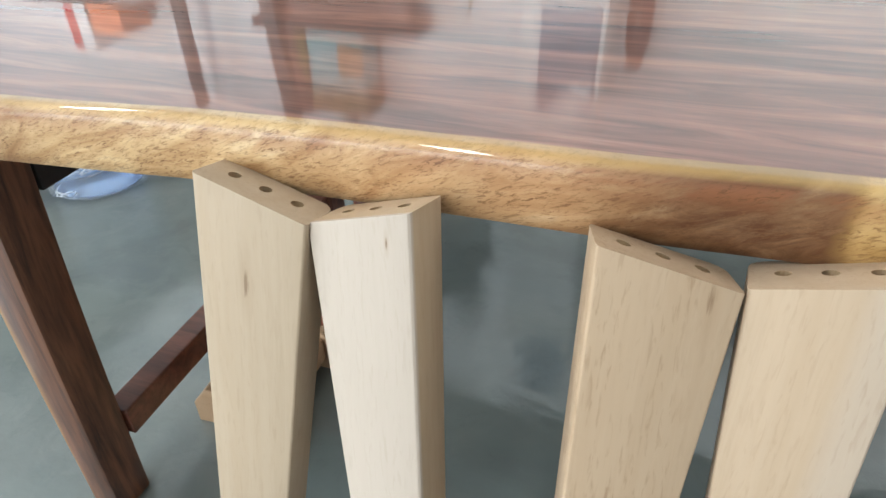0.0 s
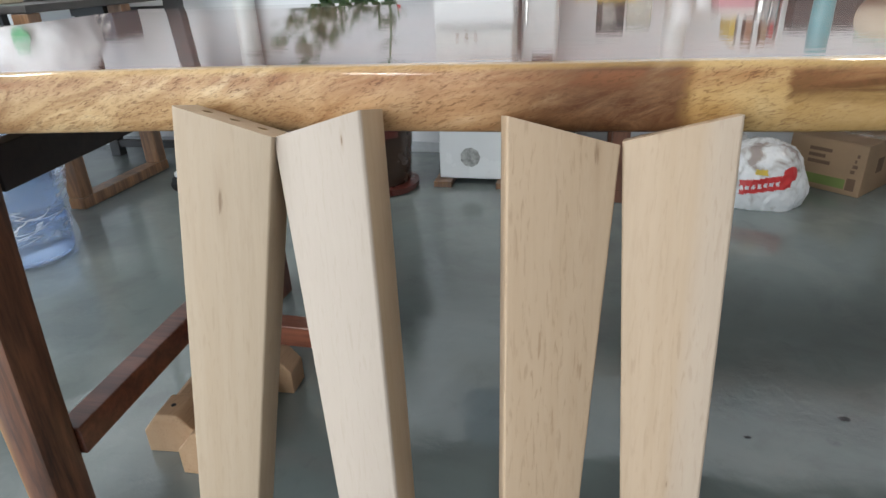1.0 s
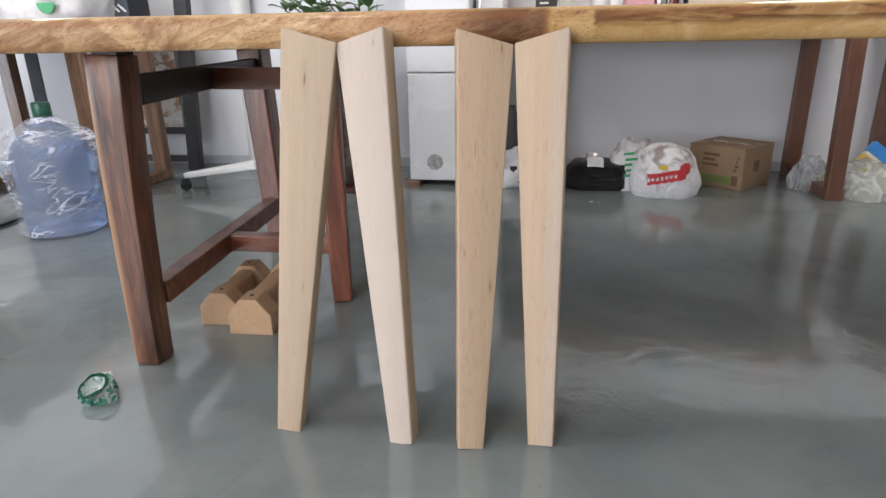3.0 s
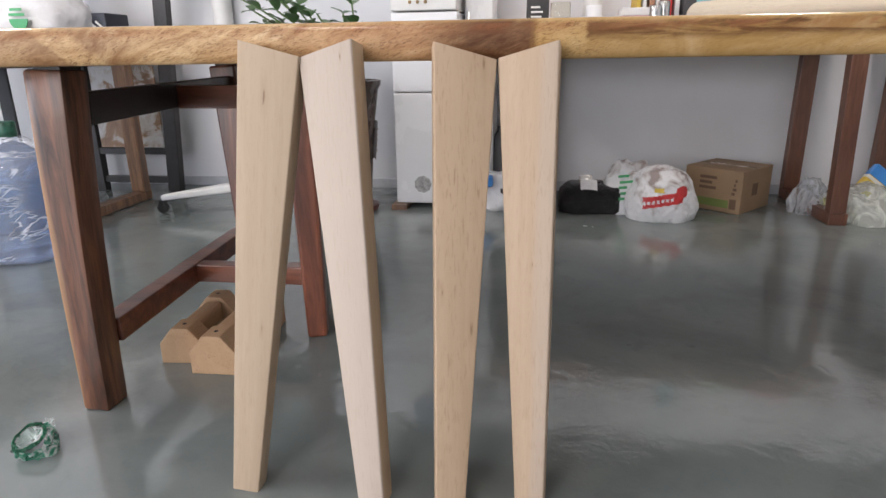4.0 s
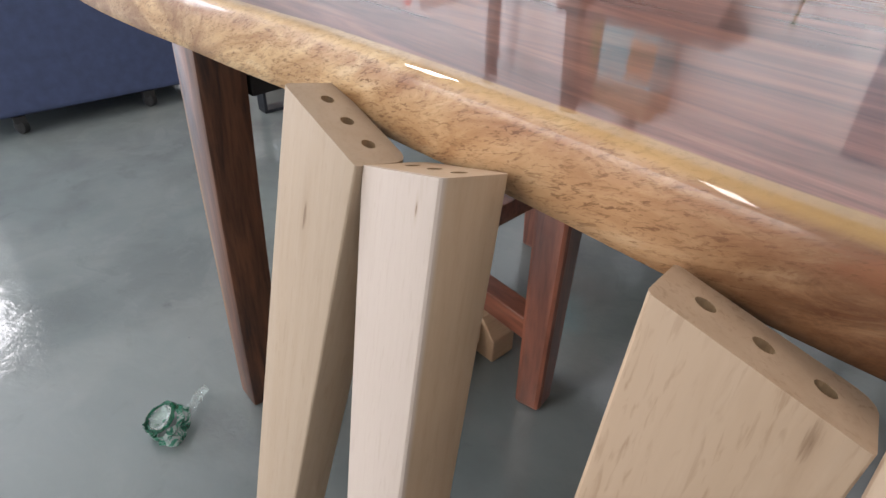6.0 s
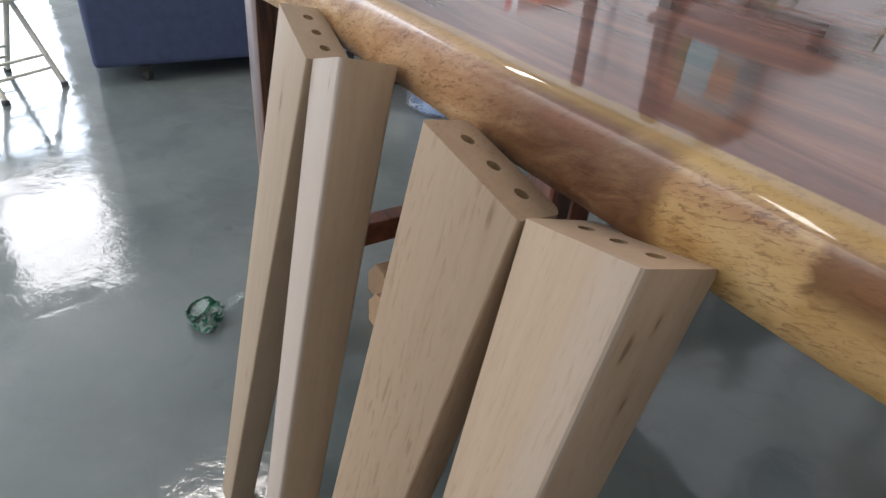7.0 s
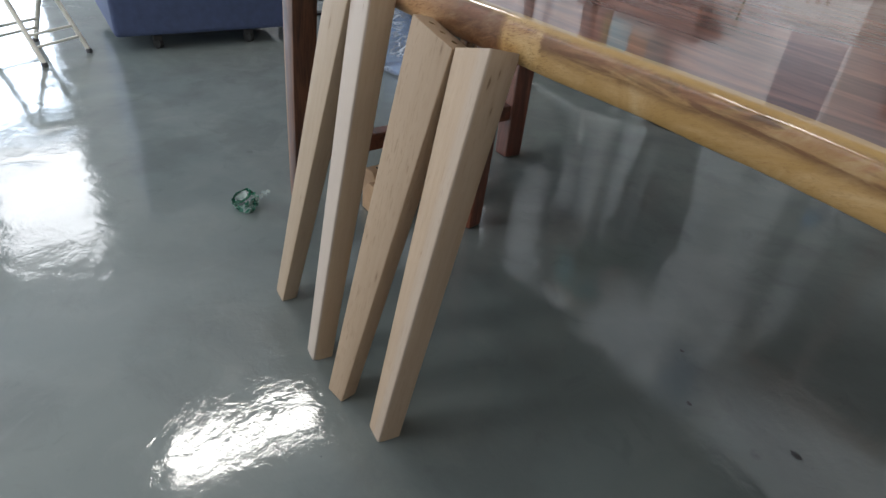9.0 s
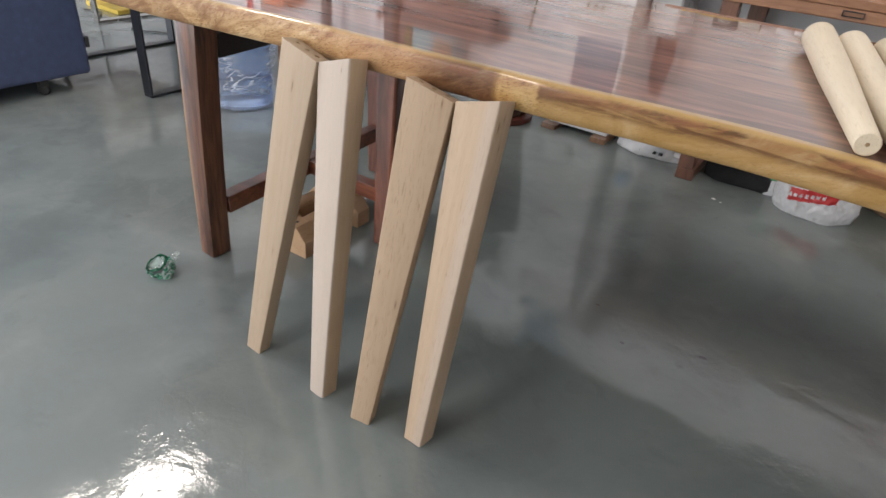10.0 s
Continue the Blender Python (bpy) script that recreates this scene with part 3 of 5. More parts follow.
def slab_table():
    table = thing("slab_table", "live-edge slab table with lacquered brown top on three-legged timber trestle", "table", (0.6, 0.6, 0))
    x0, x1, n = -0.80, 2.1, 150
    front = [(0.050, 0.0), (0.004, 0.0), (-0.001, 0.003), (-0.004, 0.015), (-0.005, 0.030), (-0.004, 0.044), (-0.0015, 0.0535), (0.0010, 0.0585), (0.0040, 0.0612), (0.009, 0.062)]
    inner = [0.013, 0.018, 0.024, 0.032, 0.044, 0.08]
    verts, saps, rows = [], [], []
    for i in range(n + 1):
        s = i / n
        x = x0 + (x1 - x0) * s
        yn, yf = near_edge(x), far_edge(x)
        k = 0.75 + 0.5 * noise.noise(Vector((x * 3, 9, 0)))
        line = [(yn + a, SLAB_LOW + b, 1.0) for a, b in front]
        line += [(yn + a, SLAB_TOP, max(0.0, min(1.0, 1.0 - (a - 0.014 * k) / 0.016))) for a in inner]
        line += [(yn + 0.08 + (yf - yn - 0.11) * j / 6, SLAB_TOP, 0.0) for j in range(1, 7)]
        line += [(yf - 0.01, SLAB_TOP - 0.003, 0.8), (yf, SLAB_TOP - 0.014, 1.0), (yf, SLAB_LOW + 0.012, 1.0), (yf - 0.02, SLAB_LOW, 1.0)]
        row = []
        for y, z, sap in line:
            row.append(len(verts))
            lean = -0.085 * (y - 0.45) * (1 - s)
            verts.append((x + lean, y, z))
            saps.append(sap)
        rows.append(row)
    faces = []
    for a, b in zip(rows, rows[1:]):
        for j in range(len(a)):
            k = (j + 1) % len(a)
            faces.append((a[j], b[j], b[k], a[k]))
    faces.append(tuple(rows[0]))
    faces.append(tuple(reversed(rows[-1])))
    me = bpy.data.meshes.new("tabletop")
    me.from_pydata(verts, [], faces)
    me.attributes.new("sap", "FLOAT", "POINT").data.foreach_set("value", saps)
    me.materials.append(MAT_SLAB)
    me.polygons.foreach_set("use_smooth", [True] * len(me.polygons))
    me.set_sharp_from_angle(angle=radians(50))
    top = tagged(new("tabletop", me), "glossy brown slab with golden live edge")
    top.parent = table
    top.matrix_parent_inverse = table.matrix_world.inverted()

    def trestle(mirror):
        def at(x, y, z):
            return (2 * mirror - x, y, z) if mirror else (x, y, z)
        bm = post(at(-0.433, 0.083, 0), at(-0.409, 0.095, 0.694), 0.058, 0.066, 0.078, 0.070, 0.006)
        bmesh.ops.subdivide_edges(bm, edges=[e for e in bm.edges if e.calc_length() > 0.3], cuts=7)
        for v in bm.verts:
            v.co.x -= 0.007 * math.sin(math.pi * min(1, v.co.z / 0.69)) * (-1 if mirror else 1)
        part("leg", bm, MAT_BASE, table, "dark streaked leg with golden sapwood edge", True)
        part("leg", post(at(-0.450, 0.885, 0), at(-0.495, 0.92, 0.688), 0.068, 0.070, 0.085, 0.085, 0.007), MAT_LEGRED, table)
        part("leg", post(at(-0.090, 0.470, 0), at(-0.105, 0.50, 0.688), 0.052, 0.056, 0.072, 0.074, 0.009, (1, 0.25, 0)), MAT_LEGRED, table)
        for x, y in ((-0.403, 0.094), (-0.494, 0.92), (-0.100, 0.50)):
            part("spacer_block", post(at(x, y, 0.686), at(x, y, 0.7005), 0.055, 0.055, bevel=0.001), MAT_BLACK, table)
        part("stretcher", post(at(-0.418, 0.12, 0.158), at(-0.458, 0.86, 0.168), 0.054, 0.046, bevel=0.003, side=(0, 0, 1)), MAT_RAIL, table)
        part("stretcher", post(at(-0.420, 0.485, 0.162), at(-0.105, 0.472, 0.170), 0.048, 0.044, bevel=0.003, side=(0, 0, 1)), MAT_RAIL, table)
        part("rail", post(at(-0.395, 0.13, 0.620), at(-0.485, 0.885, 0.626), 0.062, 0.032, bevel=0.002, side=(0, 0, 1)), MAT_BLACKRAIL, table, "blackened timber rail")
        part("rail", post(at(-0.425, 0.52, 0.618), at(-0.115, 0.50, 0.618), 0.056, 0.030, bevel=0.002, side=(0, 0, 1)), MAT_RAIL, table)

    trestle(0)
    trestle(0.80)
    return table


slab_table()


# ---- four unfinished legs that lean on the table ----
def tapered_leg(label, foot, top, out, wide_top, wide_foot, depth, drop, lift, material, chamfer=0.004):
    """A flat tapered leg: one edge runs from foot to top, the other spreads towards out; three dowel holes in its slanted head."""
    foot, top, out = Vector(foot), Vector(top), Vector(out)
    w = (top - foot).normalized()
    u = (out - w * out.dot(w)).normalized()
    n = u.cross(w)
    if n.y < 0:
        n = -n
    length = (top - foot).length
    base = Matrix(((u.x, n.x, w.x, foot.x), (u.y, n.y, w.y, foot.y), (u.z, n.z, w.z, foot.z), (0, 0, 0, 1)))
    bm = bmesh.new()

    def section(width, deep, height, slope):
        pts, corners = [], ((0, 0, chamfer, 180), (width, 0, 0.003, 270), (width, deep, 0.010, 0), (0, deep, 0.004, 90))
        for cx, cy, r, start in corners:
            ox, oy = cx + (r if cx == 0 else -r), cy + (r if cy == 0 else -r)
            for k in range(4):
                a = radians(start + 30 * k)
                pts.append((ox + r * math.cos(a), oy + r * math.sin(a)))
        return [bm.verts.new((x, y, height + slope * x / width)) for x, y in pts]

    rings = []
    for k in range(9):
        f = k / 8
        width, deep = wide_foot + (wide_top - wide_foot) * f, depth * (0.86 + 0.14 * f)
        rings.append(section(width, deep, length * f, lift * (1 - f) - drop * f))
    for a, b in zip(rings, rings[1:]):
        for i in range(len(a)):
            j = (i + 1) % len(a)
            bm.faces.new((a[i], a[j], b[j], b[i]))
    bm.faces.new(list(reversed(rings[0])))
    loops = [e for e in bm.edges if len(e.link_faces) == 1]
    holes = []
    for k in range(3):
        cx, cy = wide_top * (0.22 + 0.28 * k), depth * 0.55
        ring = []
        for i in range(14):
            a = 2 * math.pi * i / 14
            x = cx + 0.0052 * math.cos(a)
            ring.append(bm.verts.new((x, cy + 0.0052 * math.sin(a), length - drop * x / wide_top)))
        for i in range(14):
            loops.append(bm.edges.new((ring[i], ring[(i + 1) % 14])))
        holes.append(ring)
    bmesh.ops.triangle_fill(bm, edges=loops, use_beauty=True)
    rims = [[v.co.copy() for v in ring] for ring in holes]
    me = bpy.data.meshes.new("tapered_leg")
    bmesh.ops.recalc_face_normals(bm, faces=bm.faces)
    bm.to_mesh(me)
    bm.free()
    me.materials.append(material)
    me.polygons.foreach_set("use_smooth", [True] * len(me.polygons))
    me.set_sharp_from_angle(angle=radians(25))
    ob = new("tapered_leg", me)
    ob.matrix_world = base
    for rim in rims:
        bm = bmesh.new()
        high = [bm.verts.new(base @ c) for c in rim]
        deep = [bm.verts.new(base @ (c - Vector((0, 0, 0.03)))) for c in rim]
        for i in range(14):
            bm.faces.new((high[i], high[(i + 1) % 14], deep[(i + 1) % 14], deep[i]))
        bm.faces.new(deep)
        part("dowel_hole", bm, MAT_HOLE, ob, "dark drilled dowel hole")
    return tagged(ob, label, "furniture leg", "unfinished table legs")


tapered_leg("unfinished pale hardwood leg with small knot, leaning on the slab", (-0.027, -0.145, 0.003), (0.0, 0.0, 0.737), (1, 0.0, 0), 0.103, 0.047, 0.045, 0.024, -0.002,
            raw_wood("pale_timber_knotty", (0.40, 0.303, 0.212), [((0.046, 0, 0.664), 0.0055), ((0.049, 0, 0.285), 0.0026)], grain=0.3))
tapered_leg("whitish unfinished hardwood leg with clean face, leaning on the slab", (0.243, -0.157, 0.003), (0.187, -0.004, 0.735), (-1, 0.12, 0), 0.091, 0.044, 0.051, 0.019, -0.002,
            raw_wood("pale_timber_white", (0.45, 0.33, 0.22), [((0.020, 0, 0.725), 0.0016)], grain=0.2, pale=0.3, sapwood=0.9))
tapered_leg("unfinished pale hardwood leg with flecked grain, leaning on the slab", (0.330, -0.159, 0.003), (0.313, 0.006, 0.729), (1, 0.24, 0), 0.098, 0.047, 0.046, 0.026, -0.002,
            raw_wood("pale_timber_flecked", (0.415, 0.296, 0.196), [((0.078, 0, 0.712), 0.0045), ((0.058, 0, 0.30), 0.0048), ((0.012, 0, 0.36), 0.003)], grain=1.0))
tapered_leg("pinkish unfinished hardwood leg with plain grain, leaning on the slab", (0.501, -0.130, 0.003), (0.502, 0.022, 0.728), (-1, 0.10, 0), 0.093, 0.046, 0.0525, 0.024, -0.002,
            raw_wood("pale_timber_pink", (0.455, 0.332, 0.228), [((0.0, 0.014, 0.695), 0.0042), ((0.0, 0.026, 0.71), 0.003), ((0.0, 0.03, 0.655), 0.003), ((0.03, 0, 0.40), 0.0012)], grain=0.45, pale=0.032))


# ---- round legs on the tabletop ----
def turned_leg(tip, direction, length, label):
    d = Vector(direction).normalized()
    prof = [(0.0155, 0.0), (0.0176, 0.0025), (0.0225, length * 0.25), (0.029, length * 0.55), (0.0332, length * 0.9), (0.034, length - 0.008), (0.029, length)]
    z_near, z_far = SLAB_TOP + 0.0180, SLAB_TOP + 0.0343
    a = Vector((tip[0], tip[1], z_near))
    b = a + d * length
    b.z = z_far
    m = axes(a, b)
    ob = mesh_object("turned_leg", lathe(prof, 32), MAT_TURNED, True)
    ob.matrix_world = m
    part("screw_hole", lathe([(0.003, -0.0006), (0.003, 0.0008)], 12, m), MAT_HOLE, ob)
    return tagged(ob, label, "furniture leg", "round legs on the table")


MAT_TURNED = raw_wood("pale_turned_timber", (0.66, 0.57, 0.435), grain=0.5)
for k, (x, y) in enumerate(((1.022, 0.115), (1.083, 0.07), (1.146, 0.08), (1.212, 0.09))):
    turned_leg((x, y), (-0.205 + 0.012 * k, 0.98, 0), 0.715, "round tapered unfinished pale wooden leg lying on the slab")


# ---- chamfered blocks under the trestle ----
def chamfered_block(at, turn, width, length, high, label):
    ob = thing("chamfered_block", label, "wood block", at, "chamfered blocks")
    m = pose(at[0], at[1], at[2], 0, 0, turn)
    outline = [(-width / 2, 0), (width / 2, 0), (width / 2, high * 0.56), (width * 0.19, high), (-width * 0.19, high), (-width / 2, high * 0.56)]
    for near, far in ((0.0, 0.062), (length - 0.062, length)):
        bm = bmesh.new()
        a = [bm.verts.new(m @ Vector((x, near, z))) for x, z in outline]
        b = [bm.verts.new(m @ Vector((x, far, z))) for x, z in outline]
        for i in range(6):
            bm.faces.new((a[i], a[(i + 1) % 6], b[(i + 1) % 6], b[i]))
        bm.faces.new(list(reversed(a)))
        bm.faces.new(b)
        bmesh.ops.bevel(bm, geom=list(bm.edges), offset=0.003, segments=2, affect="EDGES", profile=0.5)
        part("end_block", bm, MAT_BLOCK, ob)
    part("bar", box((-width * 0.22, 0.0615, high * 0.30), (width * 0.22, length - 0.0615, high * 0.93), 0.012, m), MAT_BLOCK, ob)
    for y in (0.03, length - 0.03):
        part("screw_hole", lathe([(0.005, high - 0.002), (0.005, high + 0.0006)], 12, m @ pose(0, y, 0)), MAT_GAP, ob)


MAT_BLOCK = raw_wood("tan_block_timber", (0.49, 0.315, 0.185), along=1)
chamfered_block((-0.363, 0.270, 0.0), 5, 0.108, 0.26, 0.092, "tan hardwood runner with chamfered end blocks under the trestle")
chamfered_block((-0.258, 0.227, 0.0), 2, 0.116, 0.31, 0.098, "tan hardwood runner with chamfered end blocks beside another one")


# ---- bottle cap wrapper on the floor ----
def wrapper():
    ob = thing("bottle_neck_wrapper", "torn green and clear plastic bottle-neck wrapper lying on the floor", "litter", (-0.439, -0.09, 0))
    tilt = pose(-0.450, -0.092, 0.020, 24, -8, 12)

    def sleeve(profile, seed, wild, turns=26):
        bm = bmesh.new()
        rows = []
        for j, (r, z) in enumerate(profile):
            row = []
            for i in range(turns):
                a = 2 * math.pi * i / turns
                q = Vector((math.cos(a), math.sin(a), 0))
                k = 1 + wild * noise.noise(q * 2.1 + Vector((seed, j * 0.7, 0))) + wild * 0.5 * noise.noise(q * 5 + Vector((0, seed, j)))
                p = tilt @ Vector((r * k * q.x, r * k * q.y, z + 0.012 * wild * 3 * noise.noise(q * 2.5 + Vector((0, j, seed)))))
                p.z = max(0.0012, p.z)
                row.append(bm.verts.new(p))
            rows.append(row)
        for a, b in zip(rows, rows[1:]):
            for i in range(turns):
                bm.faces.new((a[i], a[(i + 1) % turns], b[(i + 1) % turns], b[i]))
        bmesh.ops.solidify(bm, geom=list(bm.faces), thickness=0.0009)
        return bm

    part("band", sleeve(((0.034, -0.018), (0.037, -0.010), (0.032, -0.002), (0.036, 0.006), (0.031, 0.014)), 1.7, 0.30), MAT_GREENGLASS, ob, "dark green printed band", True)
    part("rim", sleeve(((0.027, 0.016), (0.031, 0.020), (0.026, 0.024)), 4.2, 0.14), MAT_GREENRIM, ob, "torn green rim", True)
    part("seal", sleeve(((0.004, 0.008), (0.014, 0.012), (0.024, 0.017), (0.020, 0.021)), 8.1, 0.2), MAT_FILM2, ob, "clear round seal", True)
    bm = bmesh.new()
    grid = []
    for j in range(8):
        f = j / 7
        grid.append([bm.verts.new((-0.440 + 0.010 * (i - 2) * (1 - 0.5 * f) - 0.058 * f + 0.006 * noise.noise(Vector((i * 2.0, j, 1))), -0.070 + 0.068 * f + 0.004 * noise.noise(Vector((i, j * 1.7, 8))), 0.004 + (0.030 - 0.018 * f) * (0.35 + abs(noise.noise(Vector((i * 1.7, j * 1.1, 5))))))) for i in range(5)])
    for a, b in zip(grid, grid[1:]):
        for i in range(4):
            bm.faces.new((a[i], a[i + 1], b[i + 1], b[i]))
    bmesh.ops.solidify(bm, geom=list(bm.faces), thickness=0.001)
    part("flap", bm, MAT_FILM2, ob, "crumpled clear flap", True)


def printed_film(name, stops, cover):
    n = Nodes(name, 0.14)
    w = n.noise(n.mapped(), 46, 3, 0.6, 1.2)
    n.colour(n.ramp(w, stops))
    n.join(n.grey(w, 0.3, 0.6, 1.0, cover), n.b.inputs["Alpha"])
    n.bump(n.noise(n.mapped(), 60, 3, 0.5, 1.5), 0.8, 0.012)
    return n.m


MAT_GREENGLASS = printed_film("green_wrap_film", [(0.36, (0.006, 0.09, 0.05)), (0.46, (0.012, 0.22, 0.12)), (0.53, (0.10, 0.42, 0.28)), (0.58, (0.66, 0.80, 0.75))], 0.6)
MAT_GREENRIM = printed_film("green_wrap_rim", [(0.4, (0.004, 0.10, 0.05)), (0.65, (0.015, 0.25, 0.12))], 0.9)
MAT_FILM2 = clear_film("clear_scrap", (0.8, 0.95, 0.9), 0.4)
wrapper()


# ---- water bottle ----
def water_bottle(x, y):
    ob = thing("water_bottle", "large blue water bottle wrapped in clear film on the floor", "water bottle", (x, y, 0))
    prof = [(0.116, 0.0), (0.135, 0.006), (0.142, 0.025), (0.142, 0.10), (0.138, 0.112), (0.142, 0.125), (0.142, 0.20), (0.138, 0.212), (0.142, 0.225), (0.142, 0.305), (0.130, 0.345), (0.098, 0.385), (0.055, 0.415), (0.032, 0.43), (0.030, 0.462)]
    part("bottle_body", lathe(prof, 40, pose(x, y, 0.001)), MAT_JUG, ob, "clear blue ribbed bottle", True)
    part("cap", lathe([(0.030, 0.0), (0.033, 0.004), (0.033, 0.052), (0.030, 0.057)], 24, pose(x, y, 0.448)), MAT_CAPGREEN, ob, "green printed cap seal", True)
    film = [(0.138, 0.0005), (0.154, 0.01), (0.156, 0.06), (0.158, 0.12), (0.160, 0.17), (0.163, 0.22), (0.172, 0.27), (0.180, 0.32), (0.172, 0.36), (0.135, 0.395), (0.078, 0.43), (0.042, 0.452)]
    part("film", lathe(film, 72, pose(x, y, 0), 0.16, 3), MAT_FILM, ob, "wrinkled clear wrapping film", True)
    bm = bmesh.new()
    grid = []
    for j in range(6):
        grid.append([bm.verts.new((x - 0.12 - 0.11 * i / 5, y - 0.06 + 0.05 * noise.noise(Vector((i, j, 2.2))), 0.31 + 0.10 * j / 5 + 0.03 * i / 5 - 0.1 * i / 5 * (1 - j / 5) + 0.02 * noise.noise(Vector((i * 2, j * 2, 0))))) for i in range(6)])
    for a, b in zip(grid, grid[1:]):
        for i in range(5):
            bm.faces.new((a[i], a[i + 1], b[i + 1], b[i]))
    bmesh.ops.solidify(bm, geom=list(bm.faces), thickness=0.0015)
    part("film_tail", bm, MAT_FILM, ob, "loose tail of clear film", True)


water_bottle(-1.43, 1.02)


# ---- desk along the wall ----
def desk(x0, x1, y0, y1, legs, label):
    ob = thing("desk", label, "desk", ((x0 + x1) / 2, (y0 + y1) / 2, 0))
    part("desktop", box((x0, y0, 0.765), (x1, y1, 0.793), 0.003), MAT_DESK, ob)
    part("apron", box((x0 + 0.01, y0 + 0.008, 0.722), (x1 - 0.01, y0 + 0.028, 0.764), 0.002), MAT_DESK, ob)
    for lx in legs:
        part("sled_leg", post((lx - 0.005, y0 + 0.045, 0.05), (lx - 0.028, y0 + 0.045, 0.7645), 0.064, 0.05, bevel=0.003), MAT_DESKLEG, ob)
        part("sled_leg", post((lx, y1 - 0.06, 0.05), (lx, y1 - 0.06, 0.7645), 0.074, 0.05, bevel=0.003), MAT_DESKLEG, ob)
        part("sled_foot", box((lx - 0.037, y0 + 0.02, 0.0), (lx + 0.037, y1 - 0.035, 0.0495), 0.003), MAT_DESKLEG, ob)
    return ob


main_desk = desk(0.275, 1.86, 1.72, 2.345, (0.532, 1.735), "reddish brown wooden desk on sled legs against the white wall")
drawer = part("drawer", box((0.72, 1.722, 0.726), (1.10, 1.7275, 0.762), 0.0015), MAT_DESK, main_desk)
bm = bmesh.new()
add_box(bm, (0.868, 1.714, 0.7525), (0.936, 1.7225, 0.7555), 0)
add_box(bm, (0.868, 1.714, 0.7365), (0.936, 1.7225, 0.7395), 0)
add_box(bm, (0.868, 1.714, 0.7395), (0.871, 1.7225, 0.7525), 0)
add_box(bm, (0.933, 1.714, 0.7395), (0.936, 1.7225, 0.7525), 0)
part("handle", bm, MAT_GAP, drawer, "dark metal drawer handle frame")
desk(2.03, 3.5, 1.72, 2.345, (2.13, 3.35), "second reddish brown wooden desk against the white wall")

DESK_Z = 0.7935


def desk_item(name, label, category, bm, material, smooth=False):
    ob = mesh_object(name, bm, material, smooth)
    return tagged(ob, label, category)


def cup(x, y, r, h, material, label, name="cup"):
    return desk_item(name, label, "cup", lathe([(r * 0.85, 0), (r * 0.95, 0.004), (r, h * 0.5), (r * 0.97, h - 0.004), (r * 0.9, h)], 28, pose(x, y, DESK_Z)), material, True)


desk_item("paper_tray", "flat yellow paper folder lying on the desk", "folder", box((0.33, 1.76, DESK_Z), (0.58, 1.95, DESK_Z + 0.012), 0.002), MAT_YELLOW)
desk_item("paper_tray", "yellow envelope lying on a folder on the desk", "envelope", box((0.40, 1.755, DESK_Z + 0.0125), (0.53, 1.90, DESK_Z + 0.02), 0.002), MAT_YELLOW)
tea = thing("tea_box", "small black box with pale printed bars on the desk", "box", (0.46, 2.05, DESK_Z))
part("body", box((0.41, 2.0, DESK_Z), (0.51, 2.1, DESK_Z + 0.15), 0.003), MAT_BLACK, tea)
for k in range(4):
    part("print_bar", box((0.43, 1.9985, DESK_Z + 0.05 + 0.02 * k), (0.47 + 0.007 * (k % 3), 1.9995, DESK_Z + 0.058 + 0.02 * k), 0), MAT_OFFWHITE, tea, "pale printed bar")
cup(0.56, 1.98, 0.045, 0.13, clear_plastic("jar_glass", (0.9, 0.9, 0.82)), "clear glass jar on the desk", "glass_jar")
cup(0.70, 1.93, 0.035, 0.11, MAT_WHITE, "white ceramic cup on the desk")
cup(0.76, 1.87, 0.025, 0.06, MAT_WHITE, "small white ceramic cup on the desk")
cup(0.71, 2.15, 0.045, 0.30, MAT_OFFWHITE, "tall white plastic bottle on the desk", "plastic_bottle")
for k in range(3):
    desk_item("card_box", "flat pink card box in a stack on the desk", "box", box((0.80 + 0.004 * k, 1.84, DESK_Z + 0.031 * k), (0.915 + 0.002 * k, 1.98, DESK_Z + 0.030 + 0.031 * k), 0.002), (MAT_PINK, MAT_PINK, MAT_OFFWHITE)[k])
cup(0.945, 1.87, 0.027, 0.10, MAT_CHROME, "brushed steel tumbler on the desk", "steel_tumbler")
cup(0.99, 1.93, 0.025, 0.12, MAT_CHROME, "tall brushed steel tumbler on the desk", "steel_tumbler")
for k, (mat, h, w) in enumerate(((MAT_YELLOW, 0.19, 0.02), (MAT_OFFWHITE, 0.22, 0.016), (MAT_DESK, 0.2, 0.024), (MAT_OFFWHITE, 0.23, 0.018), (MAT_CARTON, 0.21, 0.02), (MAT_RED, 0.18, 0.015), (MAT_OFFWHITE, 0.22, 0.02))):
    desk_item("book", "upright book in a row on the desk", "book", box((0.90 + 0.028 * k, 2.10, DESK_Z), (0.90 + 0.028 * k + w, 2.28, DESK_Z + h), 0.002), mat)
cup(1.16, 1.95, 0.035, 0.22, MAT_TEAL, "teal plastic bottle with dark lid on the desk", "drink_bottle")
desk_item("storage_box", "dark storage box on the desk", "box", box((1.10, 2.06, DESK_Z), (1.32, 2.26, DESK_Z + 0.16), 0.004), MAT_GREYDARK)
desk_item("storage_box", "pale green storage box on the desk", "box", box((1.36, 2.0, DESK_Z), (1.52, 2.2, DESK_Z + 0.2), 0.004), plain("pale_green_plastic", (0.45, 0.62, 0.5), 0.4))
desk_item("red_box", "red printed box on the desk", "box", box((1.56, 1.9, DESK_Z), (1.72, 2.1, DESK_Z + 0.14), 0.004), MAT_RED)


